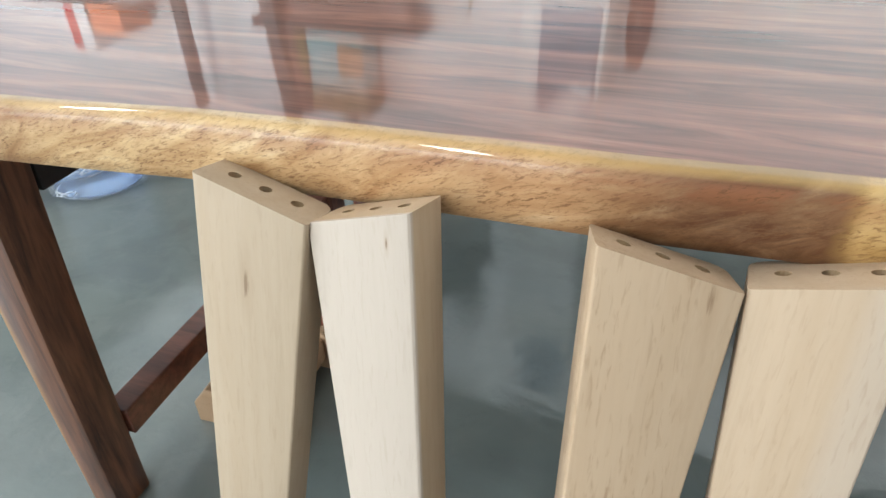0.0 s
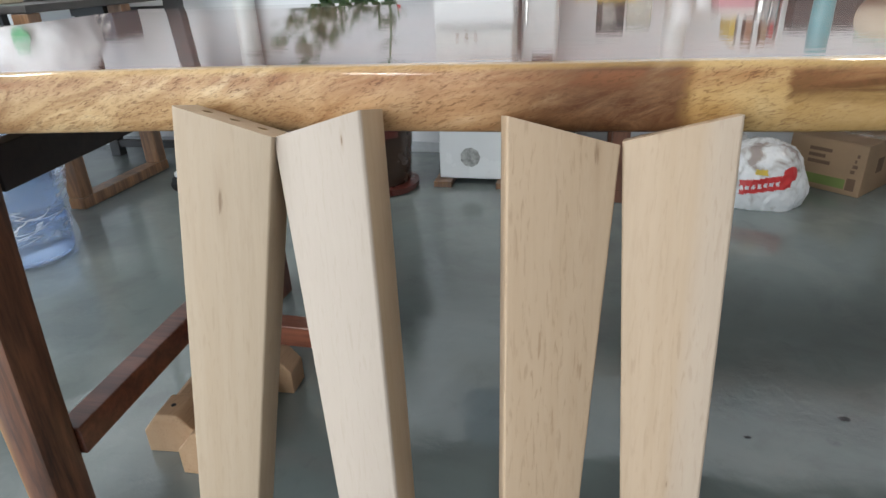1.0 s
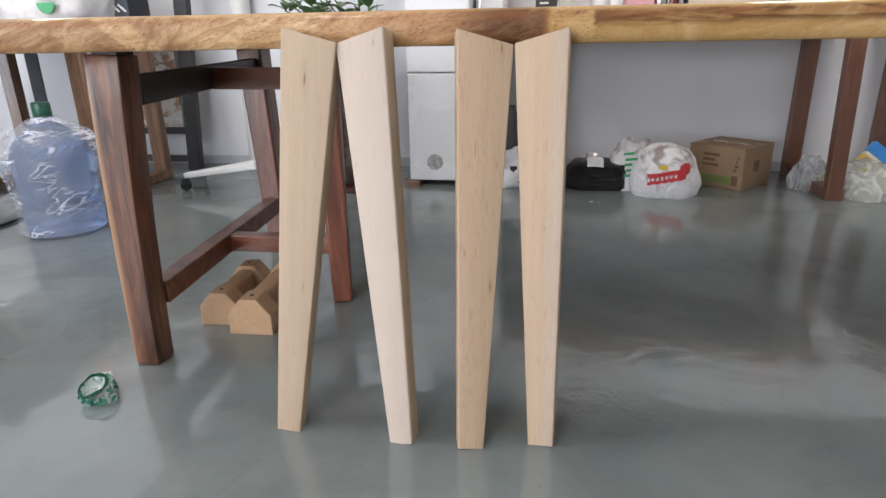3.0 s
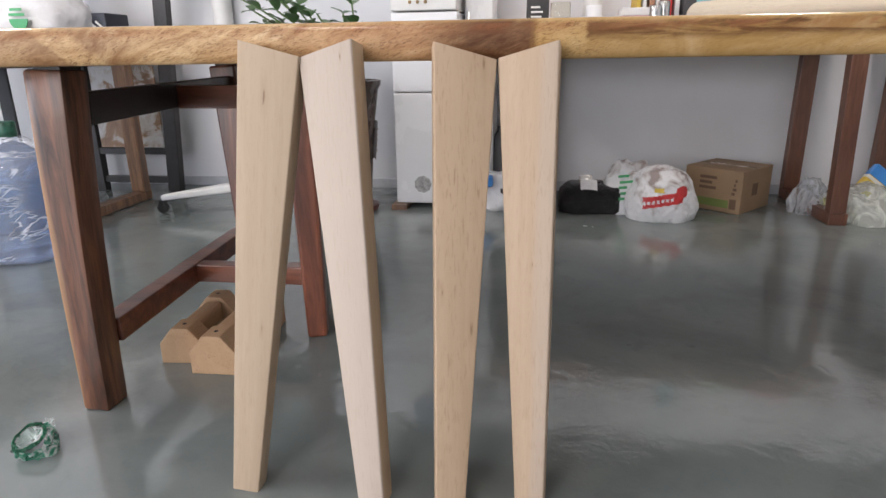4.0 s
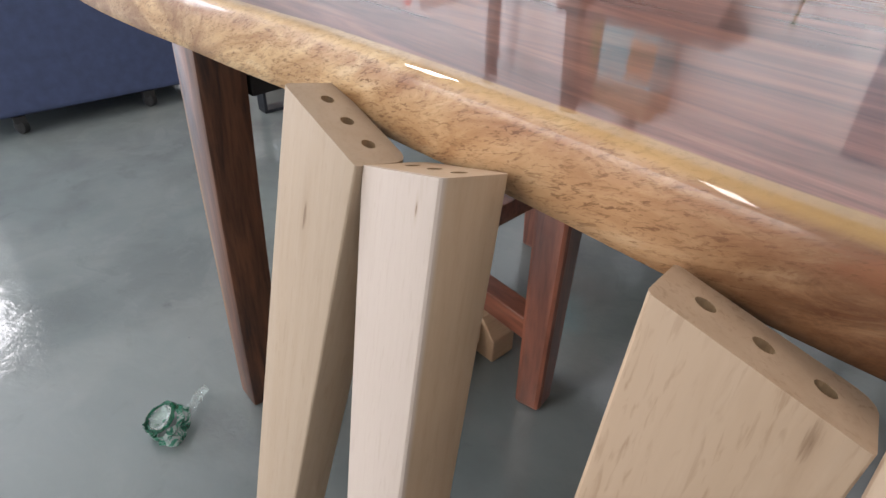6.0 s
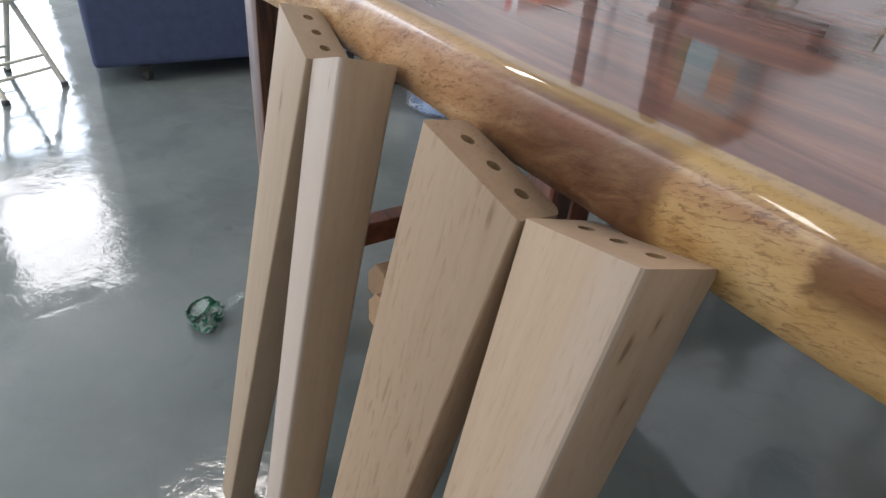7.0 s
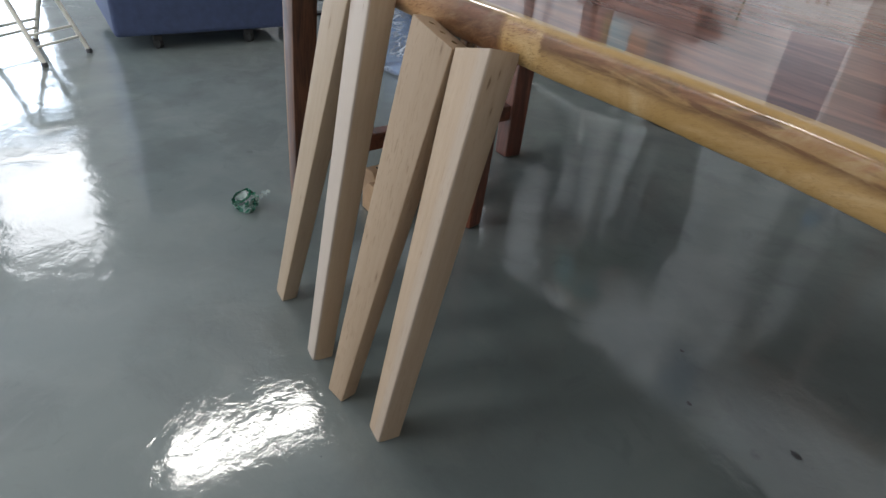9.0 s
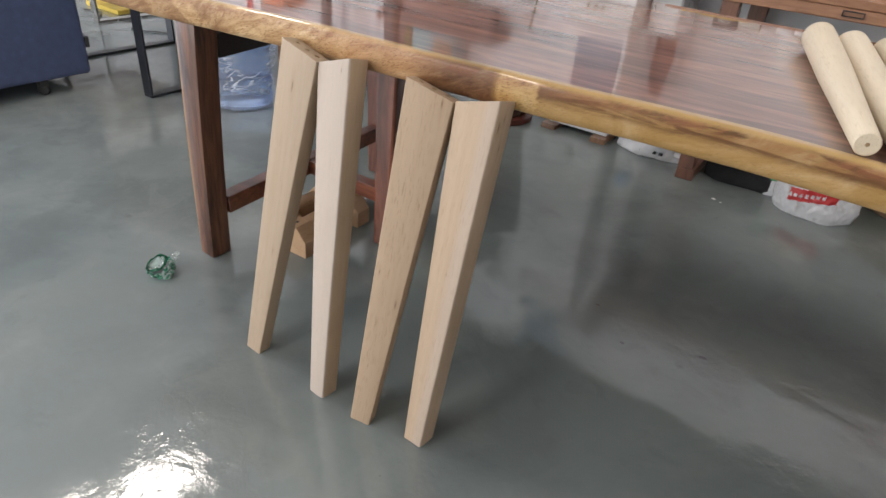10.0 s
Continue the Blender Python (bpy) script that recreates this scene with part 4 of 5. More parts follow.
# ---- white water dispenser and side cabinet ----
def dispenser():
    ob = thing("water_dispenser", "tall white water dispenser with small taps on wooden strips", "water dispenser", (-0.055, 2.04, 0))
    part("lower_body", box((-0.192, 1.892, 0.025), (0.112, 2.21, 0.545), 0.006), MAT_WHITE, ob)
    part("upper_body", box((-0.192, 1.892, 0.549), (0.112, 2.21, 0.893), 0.006), MAT_WHITE, ob)
    part("tap_panel", box((-0.189, 1.888, 0.899), (0.109, 2.21, 1.02), 0.006), MAT_OFFWHITE, ob)
    part("recess", box((-0.12, 1.8875, 1.06), (0.09, 1.892, 1.44), 0.004), MAT_BLUEGLASS, ob, "blue-grey tinted panel")
    part("head", box((-0.192, 1.892, 1.024), (0.112, 2.21, 1.52), 0.01), MAT_WHITE, ob)
    for k in range(3):
        part("tap", lathe([(0.006, 0), (0.008, 0.004), (0.006, 0.012)], 12, pose(-0.10 + 0.035 * k, 1.887, 0.935, 90)), MAT_GOLD, ob, "small brass tap")
    part("flower_print", lathe([(0.040, 0.0), (0.042, 0.0012), (0.018, 0.0014)], 9, pose(-0.062, 1.8918, 0.118, 90)), plain("grey_ring_print", (0.36, 0.36, 0.35), 0.5, vary=0.4, scale=60), ob, "grey round printed flower")
    for x in (-0.21, 0.05):
        part("wood_strip", box((x, 1.845, 0.0), (x + 0.075, 2.18, 0.0245), 0.002), MAT_SLED, ob, "brown wooden strip under the body")


dispenser()
cab = thing("side_cabinet", "narrow white cabinet beside the dispenser", "cabinet", (0.19, 2.2, 0))
part("body", box((0.125, 2.06, 0.0), (0.262, 2.335, 1.03), 0.006), MAT_WHITE, cab)
part("door", box((0.132, 2.052, 0.05), (0.255, 2.0595, 1.0), 0.003), MAT_WHITE, cab)
part("handle", box((0.140, 2.042, 0.80), (0.150, 2.0515, 0.90), 0.002), MAT_CHROME, cab, "slim steel handle")


# ---- potted plant ----
def potted_plant(x, y):
    ob = thing("potted_plant", "green leafy plant in tall brown glazed pot with red panels", "potted plant", (x, y, 0))
    part("saucer", lathe([(0.13, 0.0), (0.155, 0.006), (0.158, 0.03), (0.148, 0.032)], 40, pose(x, y, 0)), plain("dark_saucer_glaze", (0.085, 0.022, 0.016), 0.3, vary=0.25), ob, "dark red saucer", True)
    prof = [(0.118, 0.0325), (0.125, 0.04), (0.130, 0.12), (0.142, 0.28), (0.160, 0.45), (0.178, 0.565), (0.190, 0.585), (0.192, 0.605), (0.178, 0.608), (0.165, 0.58), (0.05, 0.575)]
    pot = part("pot", lathe(prof, 48, pose(x, y, 0)), MAT_POT, ob, "brown glazed tapered pot", True)
    part("soil", lathe([(0.02, 0.56), (0.166, 0.572), (0.165, 0.5795), (0.02, 0.588)], 32, pose(x, y, 0)), MAT_SOIL, ob, "dark soil")
    for a in (-62, 28, 118, 208):
        n = Vector((math.cos(radians(a)), math.sin(radians(a)), 0))
        c = Vector((x, y, 0.33)) + n * 0.1485
        r = Vector((0, 0, 1)).cross(n)
        part("panel", patch(c + n * 0.002, r, Vector((0, 0, 1)) + n * 0.09, 0.11, 0.18, 0.011), MAT_POTRED, pot, "dark red panel")
        for k in range(5):
            cc = c + n * 0.0155 + Vector((0, 0, 0.05 - 0.025 * k)) - n * 0.0012 * (2 * k - 4) * 0.9
            part("gilt_bar", patch(cc, r, Vector((0, 0, 1)) + n * 0.09, 0.05 - 0.012 * (k % 2), 0.010, 0.002, 2), MAT_GOLD, pot, "gilt bar")
    rnd = random.Random(5)
    for s in range(13):
        a = rnd.uniform(0, 2 * math.pi)
        lean = rnd.uniform(0.05, 0.42)
        tall = rnd.uniform(0.22, 0.62)
        r0 = rnd.uniform(0.02, 0.10)
        if s == 0:
            a, lean, tall = math.pi, 0.15, 0.28
        p0 = Vector((x + r0 * math.cos(a), y + r0 * math.sin(a), 0.575))
        line = []
        for k in range(7):
            f = k / 6
            line.append(p0 + Vector((math.cos(a) * lean * tall * f ** 1.6 * 1.5 - 0.16 * f * f, math.sin(a) * lean * tall * f ** 1.6 * 1.1, tall * (f - 0.18 * lean * f * f * 2))))
        if max(p.y for p in line) > WALL_Y - 0.1:
            continue
        stem = part("stem", tube(line, 0.0042, 6), MAT_STEM, ob, smooth=True)
        for k in range(2, 7):
            for side in (-1, 1):
                p = line[k]
                ahead = (line[k] - line[k - 1]).normalized()
                out = (ahead.cross(Vector((rnd.uniform(-0.4, 0.4), rnd.uniform(-0.4, 0.4), 1))).normalized() * side + ahead * 0.9 + Vector((0, 0, rnd.uniform(-0.2, 0.3)))).normalized()
                size = rnd.uniform(0.07, 0.11)
                wide = size * rnd.uniform(0.24, 0.33)
                across = out.cross(Vector((0, 0, 1)) + Vector((rnd.uniform(-0.3, 0.3), rnd.uniform(-0.3, 0.3), 0))).normalized()
                up = across.cross(out)
                bm = bmesh.new()
                mid, lft, rgt = [], [], []
                for q in range(6):
                    g = q / 5
                    w = wide * math.sin(math.pi * min(1, g * 0.94 + 0.03)) ** 0.8
                    c = p + out * size * g - Vector((0, 0, 0.25 * size * g * g))
                    mid.append(bm.verts.new(c))
                    lft.append(bm.verts.new(c + across * w + up * w * 0.25))
                    rgt.append(bm.verts.new(c - across * w + up * w * 0.25))
                for q in range(5):
                    bm.faces.new((mid[q], mid[q + 1], lft[q + 1], lft[q]))
                    bm.faces.new((rgt[q], rgt[q + 1], mid[q + 1], mid[q]))
                part("leaf", bm, MAT_LEAF, stem, smooth=True)
    part("ribbon_bow", patch((x + 0.165, y - 0.145, 0.80), (1, 0.2, 0.2), (0.1, 0, 1), 0.012, 0.03, 0.004), MAT_RED, ob, "small red ribbon tag")
    part("ribbon_stick", tube([(x + 0.12, y - 0.08, 0.575), (x + 0.165, y - 0.145, 0.85)], 0.002, 6), MAT_STEM, ob)


potted_plant(-0.43, 1.83)


# ---- bags and carton by the wall ----
def carton():
    at = Vector((1.385, 1.881, 0))
    turn = math.degrees(math.atan2(-0.185, 0.203))
    ob = thing("cardboard_box", "closed brown cardboard carton with printed marks on the floor", "carton", at)
    m = Matrix.Translation(at) @ pose(0, 0, 0, 0, 0, turn)
    a, b, h = 0.275, 0.285, 0.196
    part("body", box((-a, 0, 0.0005), (0, b, h - 0.003), 0.003, m), MAT_CARTON, ob)
    part("flap", box((-a - 0.001, 0.0005, h - 0.0029), (0.001, b / 2 - 0.001, h), 0.001, m), MAT_CARTON, ob)
    part("flap", box((-a - 0.001, b / 2 + 0.001, h - 0.0029), (0.001, b, h), 0.001, m), MAT_CARTON, ob)
    part("tape", box((-a - 0.0012, b / 2 - 0.022, h + 0.0002), (0.0012, b / 2 + 0.022, h + 0.0008), 0, m), plain("tan_tape", (0.36, 0.25, 0.15), 0.25), ob, "tan packing tape")
    part("green_band", box((-0.205, -0.0012, 0.022), (-0.055, -0.0002, 0.058), 0, m), MAT_GREENPRINT, ob, "faded green printed band")
    part("print_block", box((-0.05, -0.0012, 0.02), (-0.02, -0.0002, 0.066), 0, m), MAT_CARTONPRINT, ob, "brown printed square")
    for k in range(4):
        part("print_mark", box((-0.045 + 0.004 * k, -0.0012, 0.085 + 0.02 * k), (-0.03 + 0.006 * (k % 2), -0.0002, 0.098 + 0.02 * k), 0, m), MAT_CARTONPRINT, ob, "brown printed mark")
    for k in range(3):
        part("print_line", box((-0.20, -0.0012, 0.10 + 0.024 * k), (-0.12 - 0.02 * (k % 2), -0.0002, 0.113 + 0.024 * k), 0, m), MAT_CARTONPRINT, ob, "faint brown printed line")
    part("hand_hole", box((0.0002, 0.10, 0.075), (0.0012, 0.15, 0.13), 0, m), MAT_CARTONPRINT, ob, "brown printed emblem")


carton()


def placed(bm, m):
    bmesh.ops.transform(bm, matrix=m, verts=bm.verts)
    return bm


MAT_BAGSHEER = sheer_bag()
shopping = thing("shopping_bag", "full white plastic shopping bag with red band, tied on the floor", "plastic bag", (1.03, 1.83, 0))
part("bag", placed(crumpled((0.30, 0.26, 0.235), 2.0, 0.095, 6), pose(1.03, 1.83, 0.0)), MAT_BAGSHEER, shopping, "crumpled translucent white plastic", True)
bm = crumpled((0.304, 0.264, 0.2375), 2.0, 0.095, 6)
bmesh.ops.delete(bm, geom=[f for f in bm.faces if not (f.calc_center_median().y < -0.04 and abs(f.calc_center_median().z - 0.102 - 0.18 * f.calc_center_median().x) < 0.024 and -0.095 < f.calc_center_median().x < 0.07 and not (abs(f.calc_center_median().z - 0.100 - 0.18 * f.calc_center_median().x) < 0.007 and math.sin(f.calc_center_median().x * 330) > -0.35 and f.calc_center_median().x < 0.03))], context="FACES")
part("red_band", placed(bm, pose(1.03, 1.83, 0.0)), MAT_RED, shopping, "red printed band", True)
bm = crumpled((0.304, 0.264, 0.2375), 2.0, 0.095, 6)
bmesh.ops.delete(bm, geom=[f for f in bm.faces if not (f.calc_center_median().y < -0.03 and (f.calc_center_median() - Vector((0.065, -0.1, 0.135))).xz.length < 0.026)], context="FACES")
part("red_emblem", placed(bm, pose(1.03, 1.8295, 0.0)), MAT_RED, shopping, "round red printed emblem", True)
bm = crumpled((0.304, 0.264, 0.2375), 2.0, 0.095, 6)
bmesh.ops.delete(bm, geom=[f for f in bm.faces if not (f.calc_center_median().y < -0.03 and abs(f.calc_center_median().z - 0.142) < 0.009 and abs(f.calc_center_median().x + 0.03) < 0.02)], context="FACES")
part("yellow_mark", placed(bm, pose(1.03, 1.8295, 0.0)), MAT_YELLOW, shopping, "small yellow printed mark", True)
green_bag = thing("shopping_bag", "translucent white plastic bag with green print beside another bag", "plastic bag", (0.90, 1.95, 0))
part("bag", placed(crumpled((0.24, 0.20, 0.22), 6.3, 0.3, 4), pose(0.90, 1.95, 0.0)), MAT_BAGSHEER, green_bag, smooth=True)
for k in range(5):
    part("green_bar", patch((0.865 + 0.014 * (k % 2), 1.842, 0.075 + 0.026 * k), (1, -0.25, 0.15), (0, 0.15, 1), 0.06 - 0.012 * (k % 3), 0.012, 0.004, 2), MAT_GREENINK, green_bag, "green printed bar")
black_bag = thing("black_bag", "shiny black plastic bag with white label on the floor", "plastic bag", (0.73, 1.92, 0))
part("bag", placed(crumpled((0.275, 0.20, 0.128), 4.1, 0.12, 5, 0.75, 0.5), pose(0.728, 1.93, 0.0)), MAT_BAGBLACK, black_bag, smooth=True)
part("label", patch((0.715, 1.848, 0.135), (1, 0.05, -0.05), (0, 0.75, 0.7), 0.075, 0.055, 0.006), MAT_BAGWHITE, black_bag, "white paper label")
part("label", patch((0.700, 1.872, 0.158), (1, 0.05, 0.05), (0, 0.6, 0.8), 0.06, 0.035, 0.006), MAT_CHROME, black_bag, "crinkled silver tag")
sack = thing("white_sack", "white plastic sack with black marks beside the desk leg", "plastic bag", (0.33, 1.95, 0))
part("bag", placed(crumpled((0.34, 0.20, 0.17), 8.2, 0.25, 4), pose(0.33, 1.96, 0.0)), MAT_BAGWHITE, sack, smooth=True)
part("mark", patch((0.33, 1.855, 0.085), (1, 0, 0), (0, 0.2, 1), 0.035, 0.05, 0.004, 2), MAT_GAP, sack, "black printed mark")
for k in range(4):
    part("mark", patch((0.30 + 0.03 * k, 1.852, 0.035), (1, 0, 0), (0, 0.1, 1), 0.018, 0.014, 0.002, 2), MAT_GAP, sack, "black printed mark")
carafe = thing("plastic_jug", "dark plastic jug with blue cap behind a white sack", "jug", (0.26, 1.99, 0))
part("body", lathe([(0.05, 0.0), (0.055, 0.01), (0.055, 0.26), (0.035, 0.33), (0.02, 0.35), (0.02, 0.37)], 28, pose(0.30, 2.12, 0)), MAT_GREYDARK, carafe, smooth=True)
part("cap", lathe([(0.03, 0.0), (0.033, 0.006), (0.033, 0.045), (0.028, 0.05)], 20, pose(0.245, 1.865, 0.12)), MAT_BLUECAP, carafe, "bright blue cap")
clear_bag = thing("clear_bag", "clear and yellow plastic bag of goods beside the desk leg", "plastic bag", (1.87, 1.86, 0))
part("contents", placed(crumpled((0.30, 0.24, 0.13), 3.3, 0.3, 4), pose(1.89, 1.88, 0.0)), plain("yellow_green_goods", (0.36, 0.36, 0.20), 0.5, vary=0.6, scale=18), clear_bag, "yellow-green packets", True)
part("film", placed(crumpled((0.33, 0.28, 0.15), 5.6, 0.25, 4), pose(1.89, 1.87, 0.0)), clear_film("bag_film", (0.80, 0.84, 0.84), 0.5, 0.7, 14), clear_bag, "wrinkled clear film", True)
small_bag = thing("clear_bag", "small clear plastic bag behind the desk leg", "plastic bag", (1.705, 1.97, 0))
part("film", placed(crumpled((0.15, 0.12, 0.15), 7.7, 0.3, 4), pose(1.705, 1.97, 0.0)), clear_film("small_bag_film", (0.6, 0.63, 0.66), 0.5, 0.6, 16), small_bag, smooth=True)
packet = thing("bright_packet", "blue and yellow printed packet standing among bags", "packet", (1.93, 1.96, 0))
lean = pose(1.93, 1.97, 0.0, -14, 38, -8)
part("body", placed(box((-0.10, -0.02, 0.07), (0.10, 0.02, 0.20), 0.006), lean), MAT_YELLOW, packet)
part("blue_top", placed(box((-0.102, -0.0215, 0.145), (0.102, 0.0215, 0.204), 0.006), lean), MAT_BLUECAP, packet, "blue upper half")
part("white_stripe", placed(box((-0.101, -0.0225, 0.13), (0.101, 0.0225, 0.1445), 0.003), lean), MAT_OFFWHITE, packet, "white printed stripe")


# ---- left side: tables, stand, chair base ----
MAT_BENCH = plain("worn_dark_board", (0.055, 0.047, 0.043), 0.4, vary=0.3)


def sled_table():
    ob = thing("workbench", "black-topped wooden bench on brown sled legs, holding bags", "table", (-1.95, 1.8, 0))
    part("benchtop", box((-2.60, 1.42, 0.742), (-1.545, 2.3, 0.770), 0.004), MAT_BENCH, ob)
    for x in (-1.585, -2.40):
        part("sled_leg", post((x, 1.455, 0.05), (x, 1.455, 0.7415), 0.07, 0.06, bevel=0.004), MAT_SLED, ob)
        part("sled_leg", post((x, 1.94, 0.05), (x, 1.94, 0.7415), 0.07, 0.06, bevel=0.004), MAT_SLED, ob)
        part("sled_foot", box((x - 0.035, 1.42, 0.004), (x + 0.035, 1.975, 0.0495), 0.004), MAT_SLED, ob)
    for x, y in ((-1.585, 1.45), (-1.585, 1.94)):
        part("glide", lathe([(0.012, 0.0), (0.012, 0.0038)], 12, pose(x, y, 0)), MAT_OFFWHITE, ob)
    part("apron", box((-1.90, 1.50, 0.69), (-1.74, 1.53, 0.7415), 0.003), MAT_BLACK, ob)
    part("apron", box((-1.80, 1.90, 0.70), (-1.63, 1.93, 0.7415), 0.003), MAT_BLACK, ob)


sled_table()
plank = tagged(mesh_object("plank", box((-2.62, 1.40, 0.7705), (-1.80, 1.68, 0.800), 0.003), MAT_TURNED), "light wooden plank lying on the black bench", "plank")
rice = thing("tote_bag", "large white woven bag with green bowl print on the bench", "bag", (-1.98, 1.85, 0.77))
part("bag", placed(crumpled((0.60, 0.36, 0.36), 9.4, 0.09, 5, 0.6), pose(-2.0, 1.90, 0.7705)), MAT_BAGWHITE, rice, "full white woven plastic", True)
bm = bmesh.new()
ring = [bm.verts.new((-1.905 + 0.048 * math.cos(a), 1.716, 0.898 + 0.050 * math.sin(a))) for a in [math.pi + math.pi * k / 12 for k in range(13)]]
bm.faces.new(ring)
back = bmesh.ops.extrude_face_region(bm, geom=list(bm.faces))
for v in back["geom"]:
    if isinstance(v, bmesh.types.BMVert):
        v.co.y += 0.004
part("bowl_print", bm, MAT_GREENINK, rice, "green printed bowl")
for k in range(2):
    part("print_bar", patch((-1.905, 1.712, 0.916 + 0.022 * k), (1, 0, 0), (0, 0.1, 1), 0.082 - 0.02 * k, 0.012, 0.002, 2), MAT_GREENINK, rice, "green printed bar")
crate = thing("dark_crate", "dark blue-black slotted plastic crate on the bench", "crate", (-1.72, 2.05, 0.77))
part("body", placed(box((-0.12, -0.09, 0.0), (0.12, 0.09, 0.16), 0.006), pose(-1.74, 2.02, 0.7705)), plain("dark_crate_plastic", (0.03, 0.035, 0.05), 0.4), crate)
for k in range(6):
    for row in range(2):
        part("slot", patch((-1.835 + 0.036 * k, 1.9285, 0.815 + 0.06 * row), (1, 0, -0.9), (0.9, 0, 1), 0.052, 0.010, 0.0, 2), MAT_OFFWHITE, crate, "pale slanted slot")


def steel_table():
    ob = thing("side_table", "dark board table on black flat-steel loop legs", "table", (-2.0, 1.08, 0))
    part("board", box((-2.75, 0.66, 0.685), (-1.555, 1.40, 0.708), 0.004), MAT_BENCH, ob)
    for x in (-1.77, -2.55):
        bm = bmesh.new()
        add_box(bm, (x - 0.03, 0.735, 0.0), (x + 0.03, 1.415, 0.012), 0.002)
        add_box(bm, (x - 0.03, 0.735, 0.0121), (x + 0.03, 0.747, 0.6845), 0.002)
        add_box(bm, (x - 0.03, 1.403, 0.0121), (x + 0.03, 1.415, 0.6845), 0.002)
        part("loop_leg", bm, MAT_STEEL, ob, "black flat-steel loop leg")


steel_table()
crumple = thing("crumpled_bag", "crumpled white plastic bag on the dark board table", "plastic bag", (-1.78, 1.3, 0.712))
part("bag", placed(crumpled((0.24, 0.16, 0.09), 1.4, 0.4, 4), pose(-1.80, 1.26, 0.7085)), MAT_BAGWHITE, crumple, smooth=True)


def stand():
    ob = thing("display_stand", "black wooden display stand holding a white marbled panel", "stand", (-1.72, 2.18, 0))
    part("post", post((-1.98, 2.17, 0), (-2.00, 2.2, 1.75), 0.055, 0.05), MAT_BLACK, ob)
    part("post", post((-1.53, 2.17, 0), (-1.40, 2.16, 1.75), 0.075, 0.05), MAT_BLACK, ob)
    for z in (0.065, 0.225, 0.70):
        part("rail", box((-1.965, 2.155, z - 0.018), (-1.52, 2.185, z + 0.018), 0.003), MAT_BLACK, ob)
    part("panel", box((-1.945, 2.164, 0.245), (-1.565, 2.178, 0.68), 0.002), MAT_STONE, ob, "white marbled panel")


stand()
pipe = thing("wall_pipe", "white plastic pipe running up the wall", "pipe", (-1.2, 2.3, 0))
part("pipe", lathe([(0.05, 0.0), (0.05, 2.999)], 28, pose(-1.20, 2.305, 0.0)), MAT_OFFWHITE, pipe, smooth=True)
for z in (0.4, 1.6):
    part("clip", lathe([(0.054, 0), (0.054, 0.03)], 28, pose(-1.20, 2.305, z)), MAT_OFFWHITE, pipe)


def chair_base(x, y):
    ob = thing("office_chair_base", "white spoked swivel chair base on black castors", "chair base", (x, y, 0))
    part("hub", lathe([(0.035, 0.10), (0.04, 0.105), (0.04, 0.15), (0.028, 0.16), (0.028, 0.30)], 24, pose(x, y, 0)), MAT_OFFWHITE, ob, smooth=True)
    for turn in (190, 100, 10):
        a = radians(turn)
        d = Vector((math.cos(a), math.sin(a), 0))
        end = Vector((x, y, 0.075)) + d * 0.40
        part("spoke", post(Vector((x, y, 0.125)) + d * 0.03, end, 0.040, 0.085, 0.026, 0.040, 0.008, (0, 0, 1)), MAT_OFFWHITE, ob)
        c = part("castor", lathe([(0.022, -0.012), (0.026, -0.009), (0.026, 0.009), (0.022, 0.012)], 24, Matrix.Translation((end.x, end.y, 0.0262)) @ pose(0, 0, 0, 90, 0, math.degrees(a))), MAT_GAP, ob, "black castor wheel", True)
        part("fork", box((end.x - 0.013, end.y - 0.016, 0.030), (end.x + 0.013, end.y + 0.016, 0.062), 0.004), MAT_GAP, c)
        part("stem", lathe([(0.006, 0.04), (0.006, 0.075)], 10, pose(end.x, end.y, 0)), MAT_CHROME, c)


chair_base(-0.910, 1.755)


# ---- navy cabinet and stool by the doorway ----
def navy_case():
    ob = thing("cloth_covered_case", "big navy cloth-covered case on black castors", "case", (-2.42, 0.22, 0))
    part("body", box((-2.75, -0.205, 0.066), (-2.062, 0.645, 0.92), 0.02, None, 3), MAT_NAVY, ob)
    part("tab", box((-2.10, 0.6455, 0.185), (-2.07, 0.665, 0.235), 0.004), MAT_GREYDARK, ob, "grey webbing tab")
    for x in (-2.09, -2.66):
        for y in (-0.02, 0.42):
            c = part("castor", lathe([(0.022, -0.014), (0.027, -0.01), (0.027, 0.01), (0.022, 0.014)], 24, pose(x, y, 0.0272, 90, 0, 30)), MAT_GAP, ob, "black castor wheel", True)
            part("fork", box((x - 0.02, y - 0.02, 0.04), (x + 0.02, y + 0.02, 0.0658), 0.003), MAT_GAP, c)


navy_case()


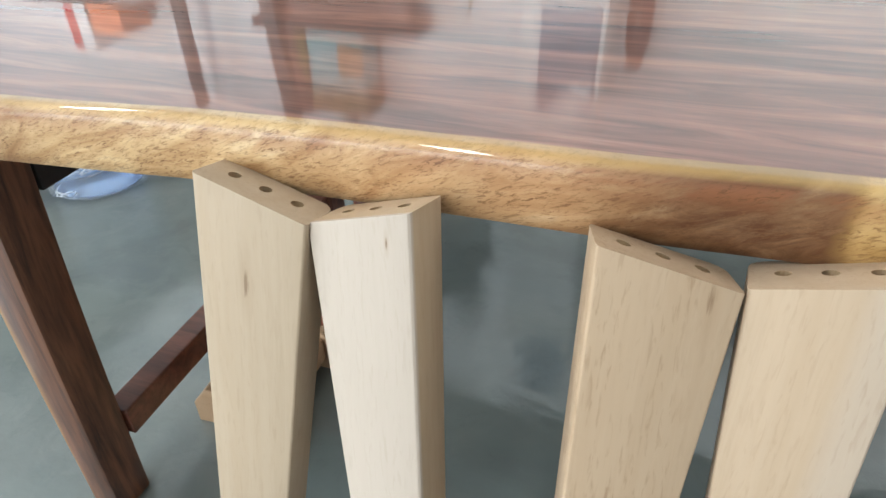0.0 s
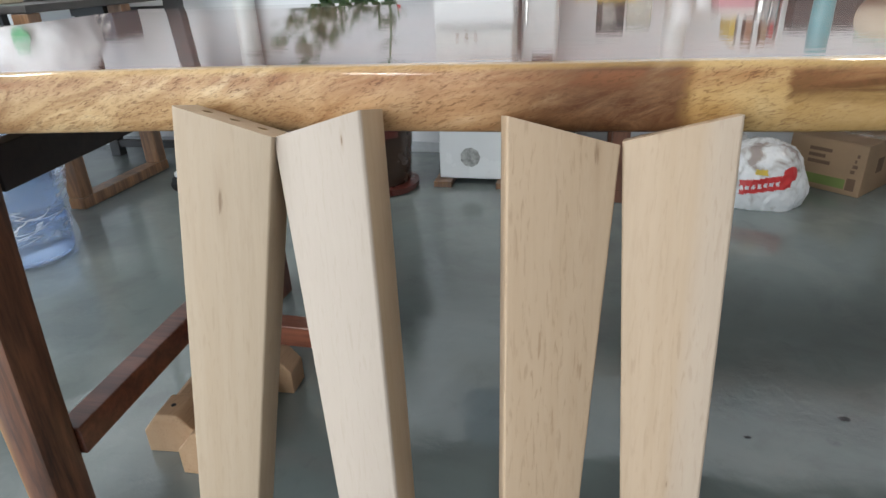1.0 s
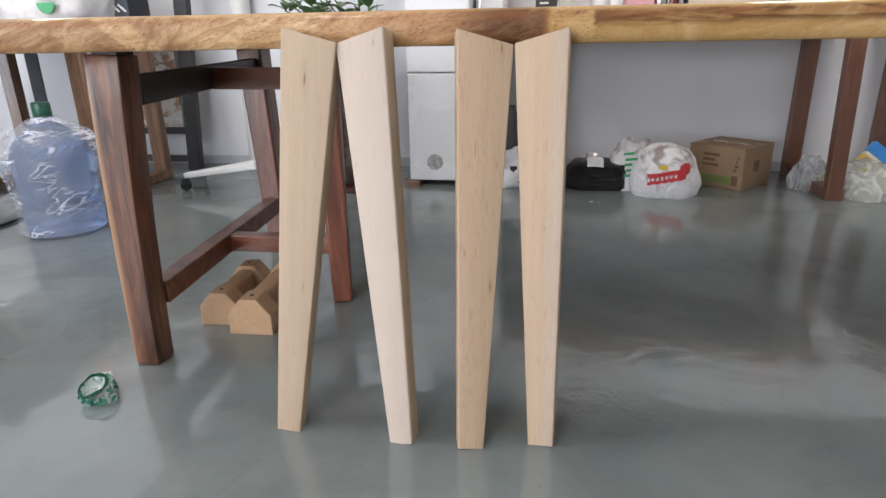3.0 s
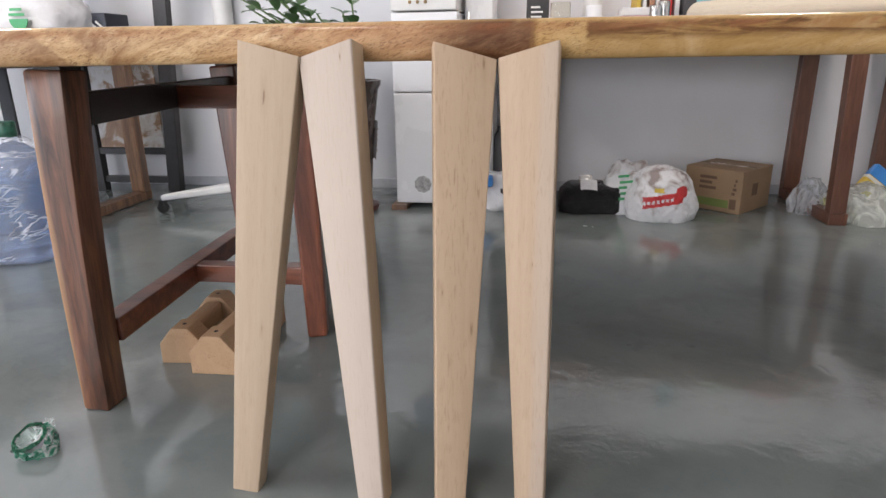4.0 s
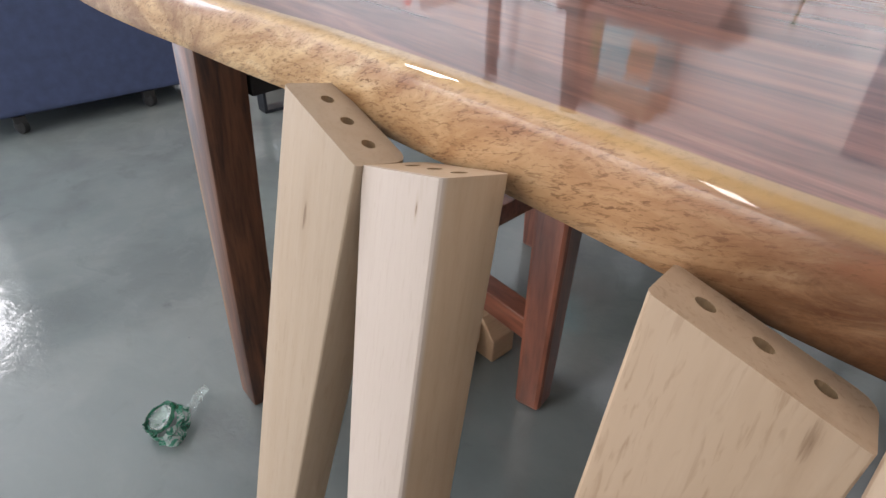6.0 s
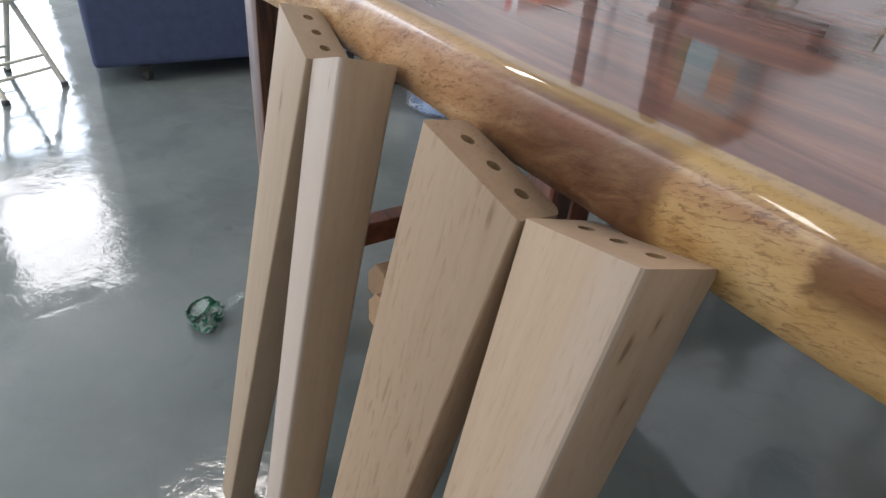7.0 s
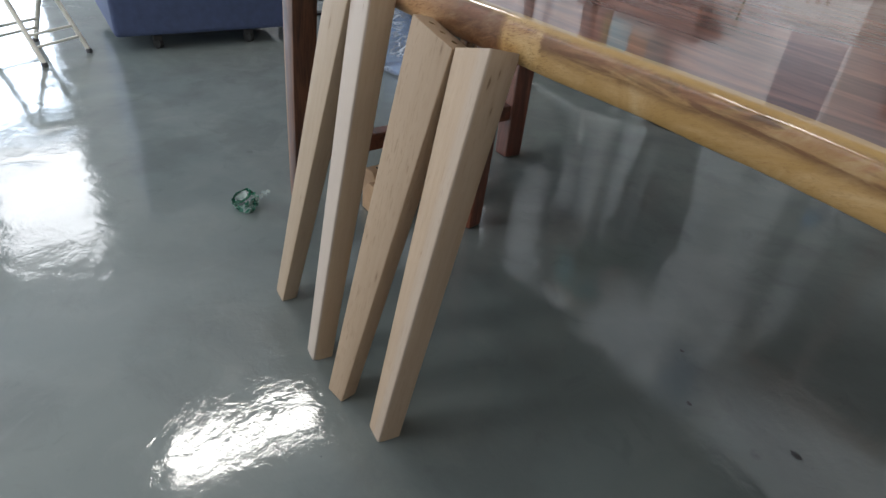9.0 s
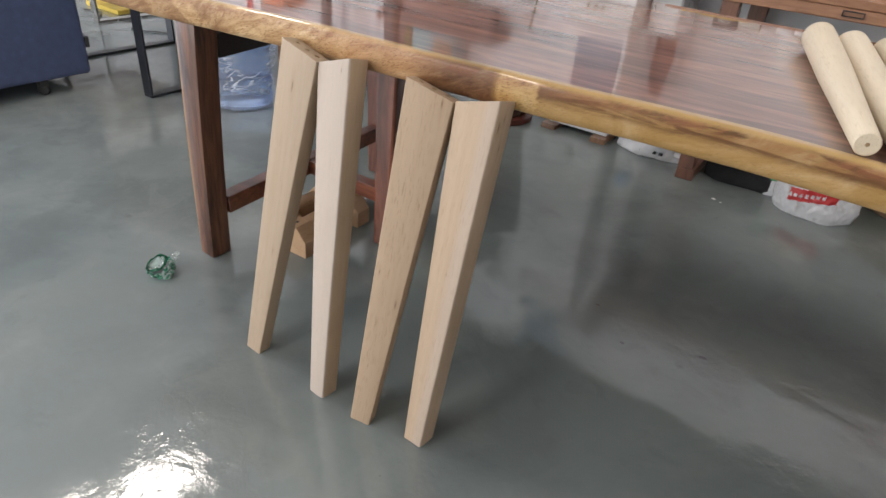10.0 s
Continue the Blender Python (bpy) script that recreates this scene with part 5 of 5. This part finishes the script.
def folding_stool():
    ob = thing("folding_stool", "cream tubular metal folding step stool near the doorway", "stool", (-2.15, -0.5, 0))
    for foot, head in (((-1.95, -0.51), (-2.125, -0.605)), ((-2.11, -0.32), (-2.215, -0.43)), ((-2.356, -0.52), (-2.225, -0.435)), ((-2.20, -0.71), (-2.135, -0.615))):
        part("leg", tube([(foot[0], foot[1], 0.008), (head[0], head[1], 0.315)], 0.0105), MAT_STOOL, ob, smooth=True)
        part("foot", lathe([(0.012, 0), (0.014, 0.004), (0.012, 0.018)], 14, pose(foot[0], foot[1], 0)), MAT_GREYDARK, ob, "dark rubber foot")

    def on(foot, head, z):
        f = z / 0.315
        return (foot[0] + (head[0] - foot[0]) * f, foot[1] + (head[1] - foot[1]) * f, z)
    for z in (0.07, 0.115):
        part("rung", tube([on((-1.95, -0.51), (-2.125, -0.605), z), on((-2.11, -0.32), (-2.215, -0.43), z)], 0.006), MAT_STOOL, ob)
        part("rung", tube([on((-2.20, -0.71), (-2.135, -0.615), z), on((-2.356, -0.52), (-2.225, -0.435), z)], 0.006), MAT_STOOL, ob)
    part("seat", placed(box((-0.12, -0.10, 0), (0.12, 0.10, 0.014), 0.006), pose(-2.175, -0.52, 0.314, 0, 0, 118)), MAT_STOOL, ob)


folding_stool()
far_leg = thing("steel_bench", "grey steel bench frame far behind the case", "bench", (-3.3, 1.6, 0))
bm = bmesh.new()
add_box(bm, (-3.26, 1.32, 0.0), (-3.20, 1.335, 0.7), 0.002)
add_box(bm, (-3.26, 1.335, 0.0), (-3.20, 2.0, 0.014), 0.002)
add_box(bm, (-3.26, 1.985, 0.014), (-3.20, 2.0, 0.7), 0.002)
part("loop_leg", bm, MAT_CHROME, far_leg)
part("board", box((-4.2, 1.25, 0.701), (-3.1, 2.1, 0.73), 0.003), MAT_DESK, far_leg)
scrap = tagged(mesh_object("plank", box((-3.75, 1.55, 0.0), (-3.35, 1.75, 0.03), 0.003, None), MAT_YELLOW), "yellowish offcut board lying on the floor", "plank")
cable = tagged(mesh_object("cable", tube([(-3.6 + 0.08 * k, 1.45 + 0.06 * math.sin(k * 1.3), 0.006) for k in range(14)], 0.004, 6), MAT_GREYDARK, True), "dark cable lying loosely on the floor", "cable")

# ---- things on the back wall ----
board = thing("wall_shelf", "thick dark red-brown timber shelf on the white wall", "shelf", (-1.13, 2.26, 1.2))
part("shelf_board", box((-1.56, 2.17, 1.235), (-0.72, 2.3595, 1.295), 0.006), MAT_RAIL, board)
part("front_beam", box((-1.50, 2.195, 1.13), (-0.76, 2.235, 1.2345), 0.004), MAT_RAIL, board)
for x in (-1.45, -0.82):
    part("bracket", box((x - 0.02, 2.2355, 1.14), (x + 0.02, 2.3595, 1.2345), 0.003), MAT_BLACK, board)
tagged(mesh_object("plank", placed(box((-0.085, -0.015, 0.0), (0.085, 0.015, 0.47), 0.004), pose(-1.475, 2.29, 1.2955, -5, 0, 0)), MAT_RAIL), "dark red-brown plank standing on the wall shelf", "plank")
jar = thing("green_bottle", "tall green glass bottle on the wall shelf", "bottle", (-1.345, 2.24, 1.2955))
part("body", lathe([(0.026, 0.0), (0.03, 0.005), (0.03, 0.15), (0.014, 0.20), (0.013, 0.25), (0.015, 0.252)], 24, pose(-1.345, 2.24, 1.2955)), plain("olive_glass", (0.16, 0.22, 0.05), 0.15), jar, smooth=True)
gift = thing("gift_box", "teal box with ochre lid on the wall shelf", "box", (-1.12, 2.25, 1.2955))
part("body", box((-1.29, 2.19, 1.2955), (-0.99, 2.34, 1.56), 0.006), MAT_TEAL, gift)
part("lid", box((-1.297, 2.184, 1.5605), (-0.983, 2.346, 1.68), 0.006), MAT_GOLD, gift, "ochre lid")
part("front_panel", box((-1.13, 2.186, 1.33), (-1.0, 2.1895, 1.50), 0.002), MAT_CARTON, gift, "brown printed field")
vase = thing("wooden_vase", "slim dark red-brown vase on the narrow white cabinet", "vase", (0.2, 2.2, 1.0305))
part("body", lathe([(0.036, 0.0), (0.042, 0.006), (0.050, 0.10), (0.046, 0.20), (0.030, 0.27), (0.034, 0.30), (0.028, 0.30)], 28, pose(0.2, 2.2, 1.0305)), MAT_POTRED, vase, smooth=True)
shelf = thing("red_carton", "white and red carton beside orange box on black shelf", "box", (-2.45, 2.2, 1.2))
part("shelf_board", box((-2.9, 2.05, 1.18), (-2.1, 2.355, 1.205), 0.003), MAT_BLACK, shelf)
part("body", box((-2.68, 2.1, 1.2055), (-2.52, 2.3, 1.46), 0.004), MAT_WHITE, shelf)
part("red_side", box((-2.66, 2.097, 1.23), (-2.60, 2.0995, 1.45), 0), MAT_RED, shelf, "red printed stripe")
part("orange_box", box((-2.50, 2.1, 1.2055), (-2.30, 2.3, 1.36), 0.004), MAT_ORANGE, shelf, "orange box")

# ---- small marks on the floor ----
for k, (x, y, r, mat, label) in enumerate(((0.69, 1.635, 0.010, MAT_OFFWHITE, "small white paint splash on the floor"), (0.72, 1.62, 0.005, MAT_OFFWHITE, "tiny white paint splash on the floor"), (0.915, 0.585, 0.012, MAT_GREYDARK, "dark tar spot on the floor"), (0.72, 0.50, 0.007, MAT_GREYDARK, "small dark tar spot on the floor"), (0.60, 0.62, 0.006, MAT_GREYDARK, "small dark tar spot on the floor"))):
    bm = bmesh.new()
    ring = [bm.verts.new((x + r * math.cos(a) * (1 + 0.5 * noise.noise(Vector((math.cos(a) * 2, math.sin(a) * 2, k * 3.0)))), y + 0.6 * r * math.sin(a) * (1 + 0.5 * noise.noise(Vector((math.sin(a) * 2, k, math.cos(a) * 2)))), 0.0004)) for a in [2 * math.pi * i / 18 for i in range(18)]]
    centre = bm.verts.new((x, y, 0.0012))
    for i in range(18):
        bm.faces.new((ring[i], ring[(i + 1) % 18], centre))
    tagged(mesh_object("floor_splash", bm, mat, True), label, "stain", "floor splashes")
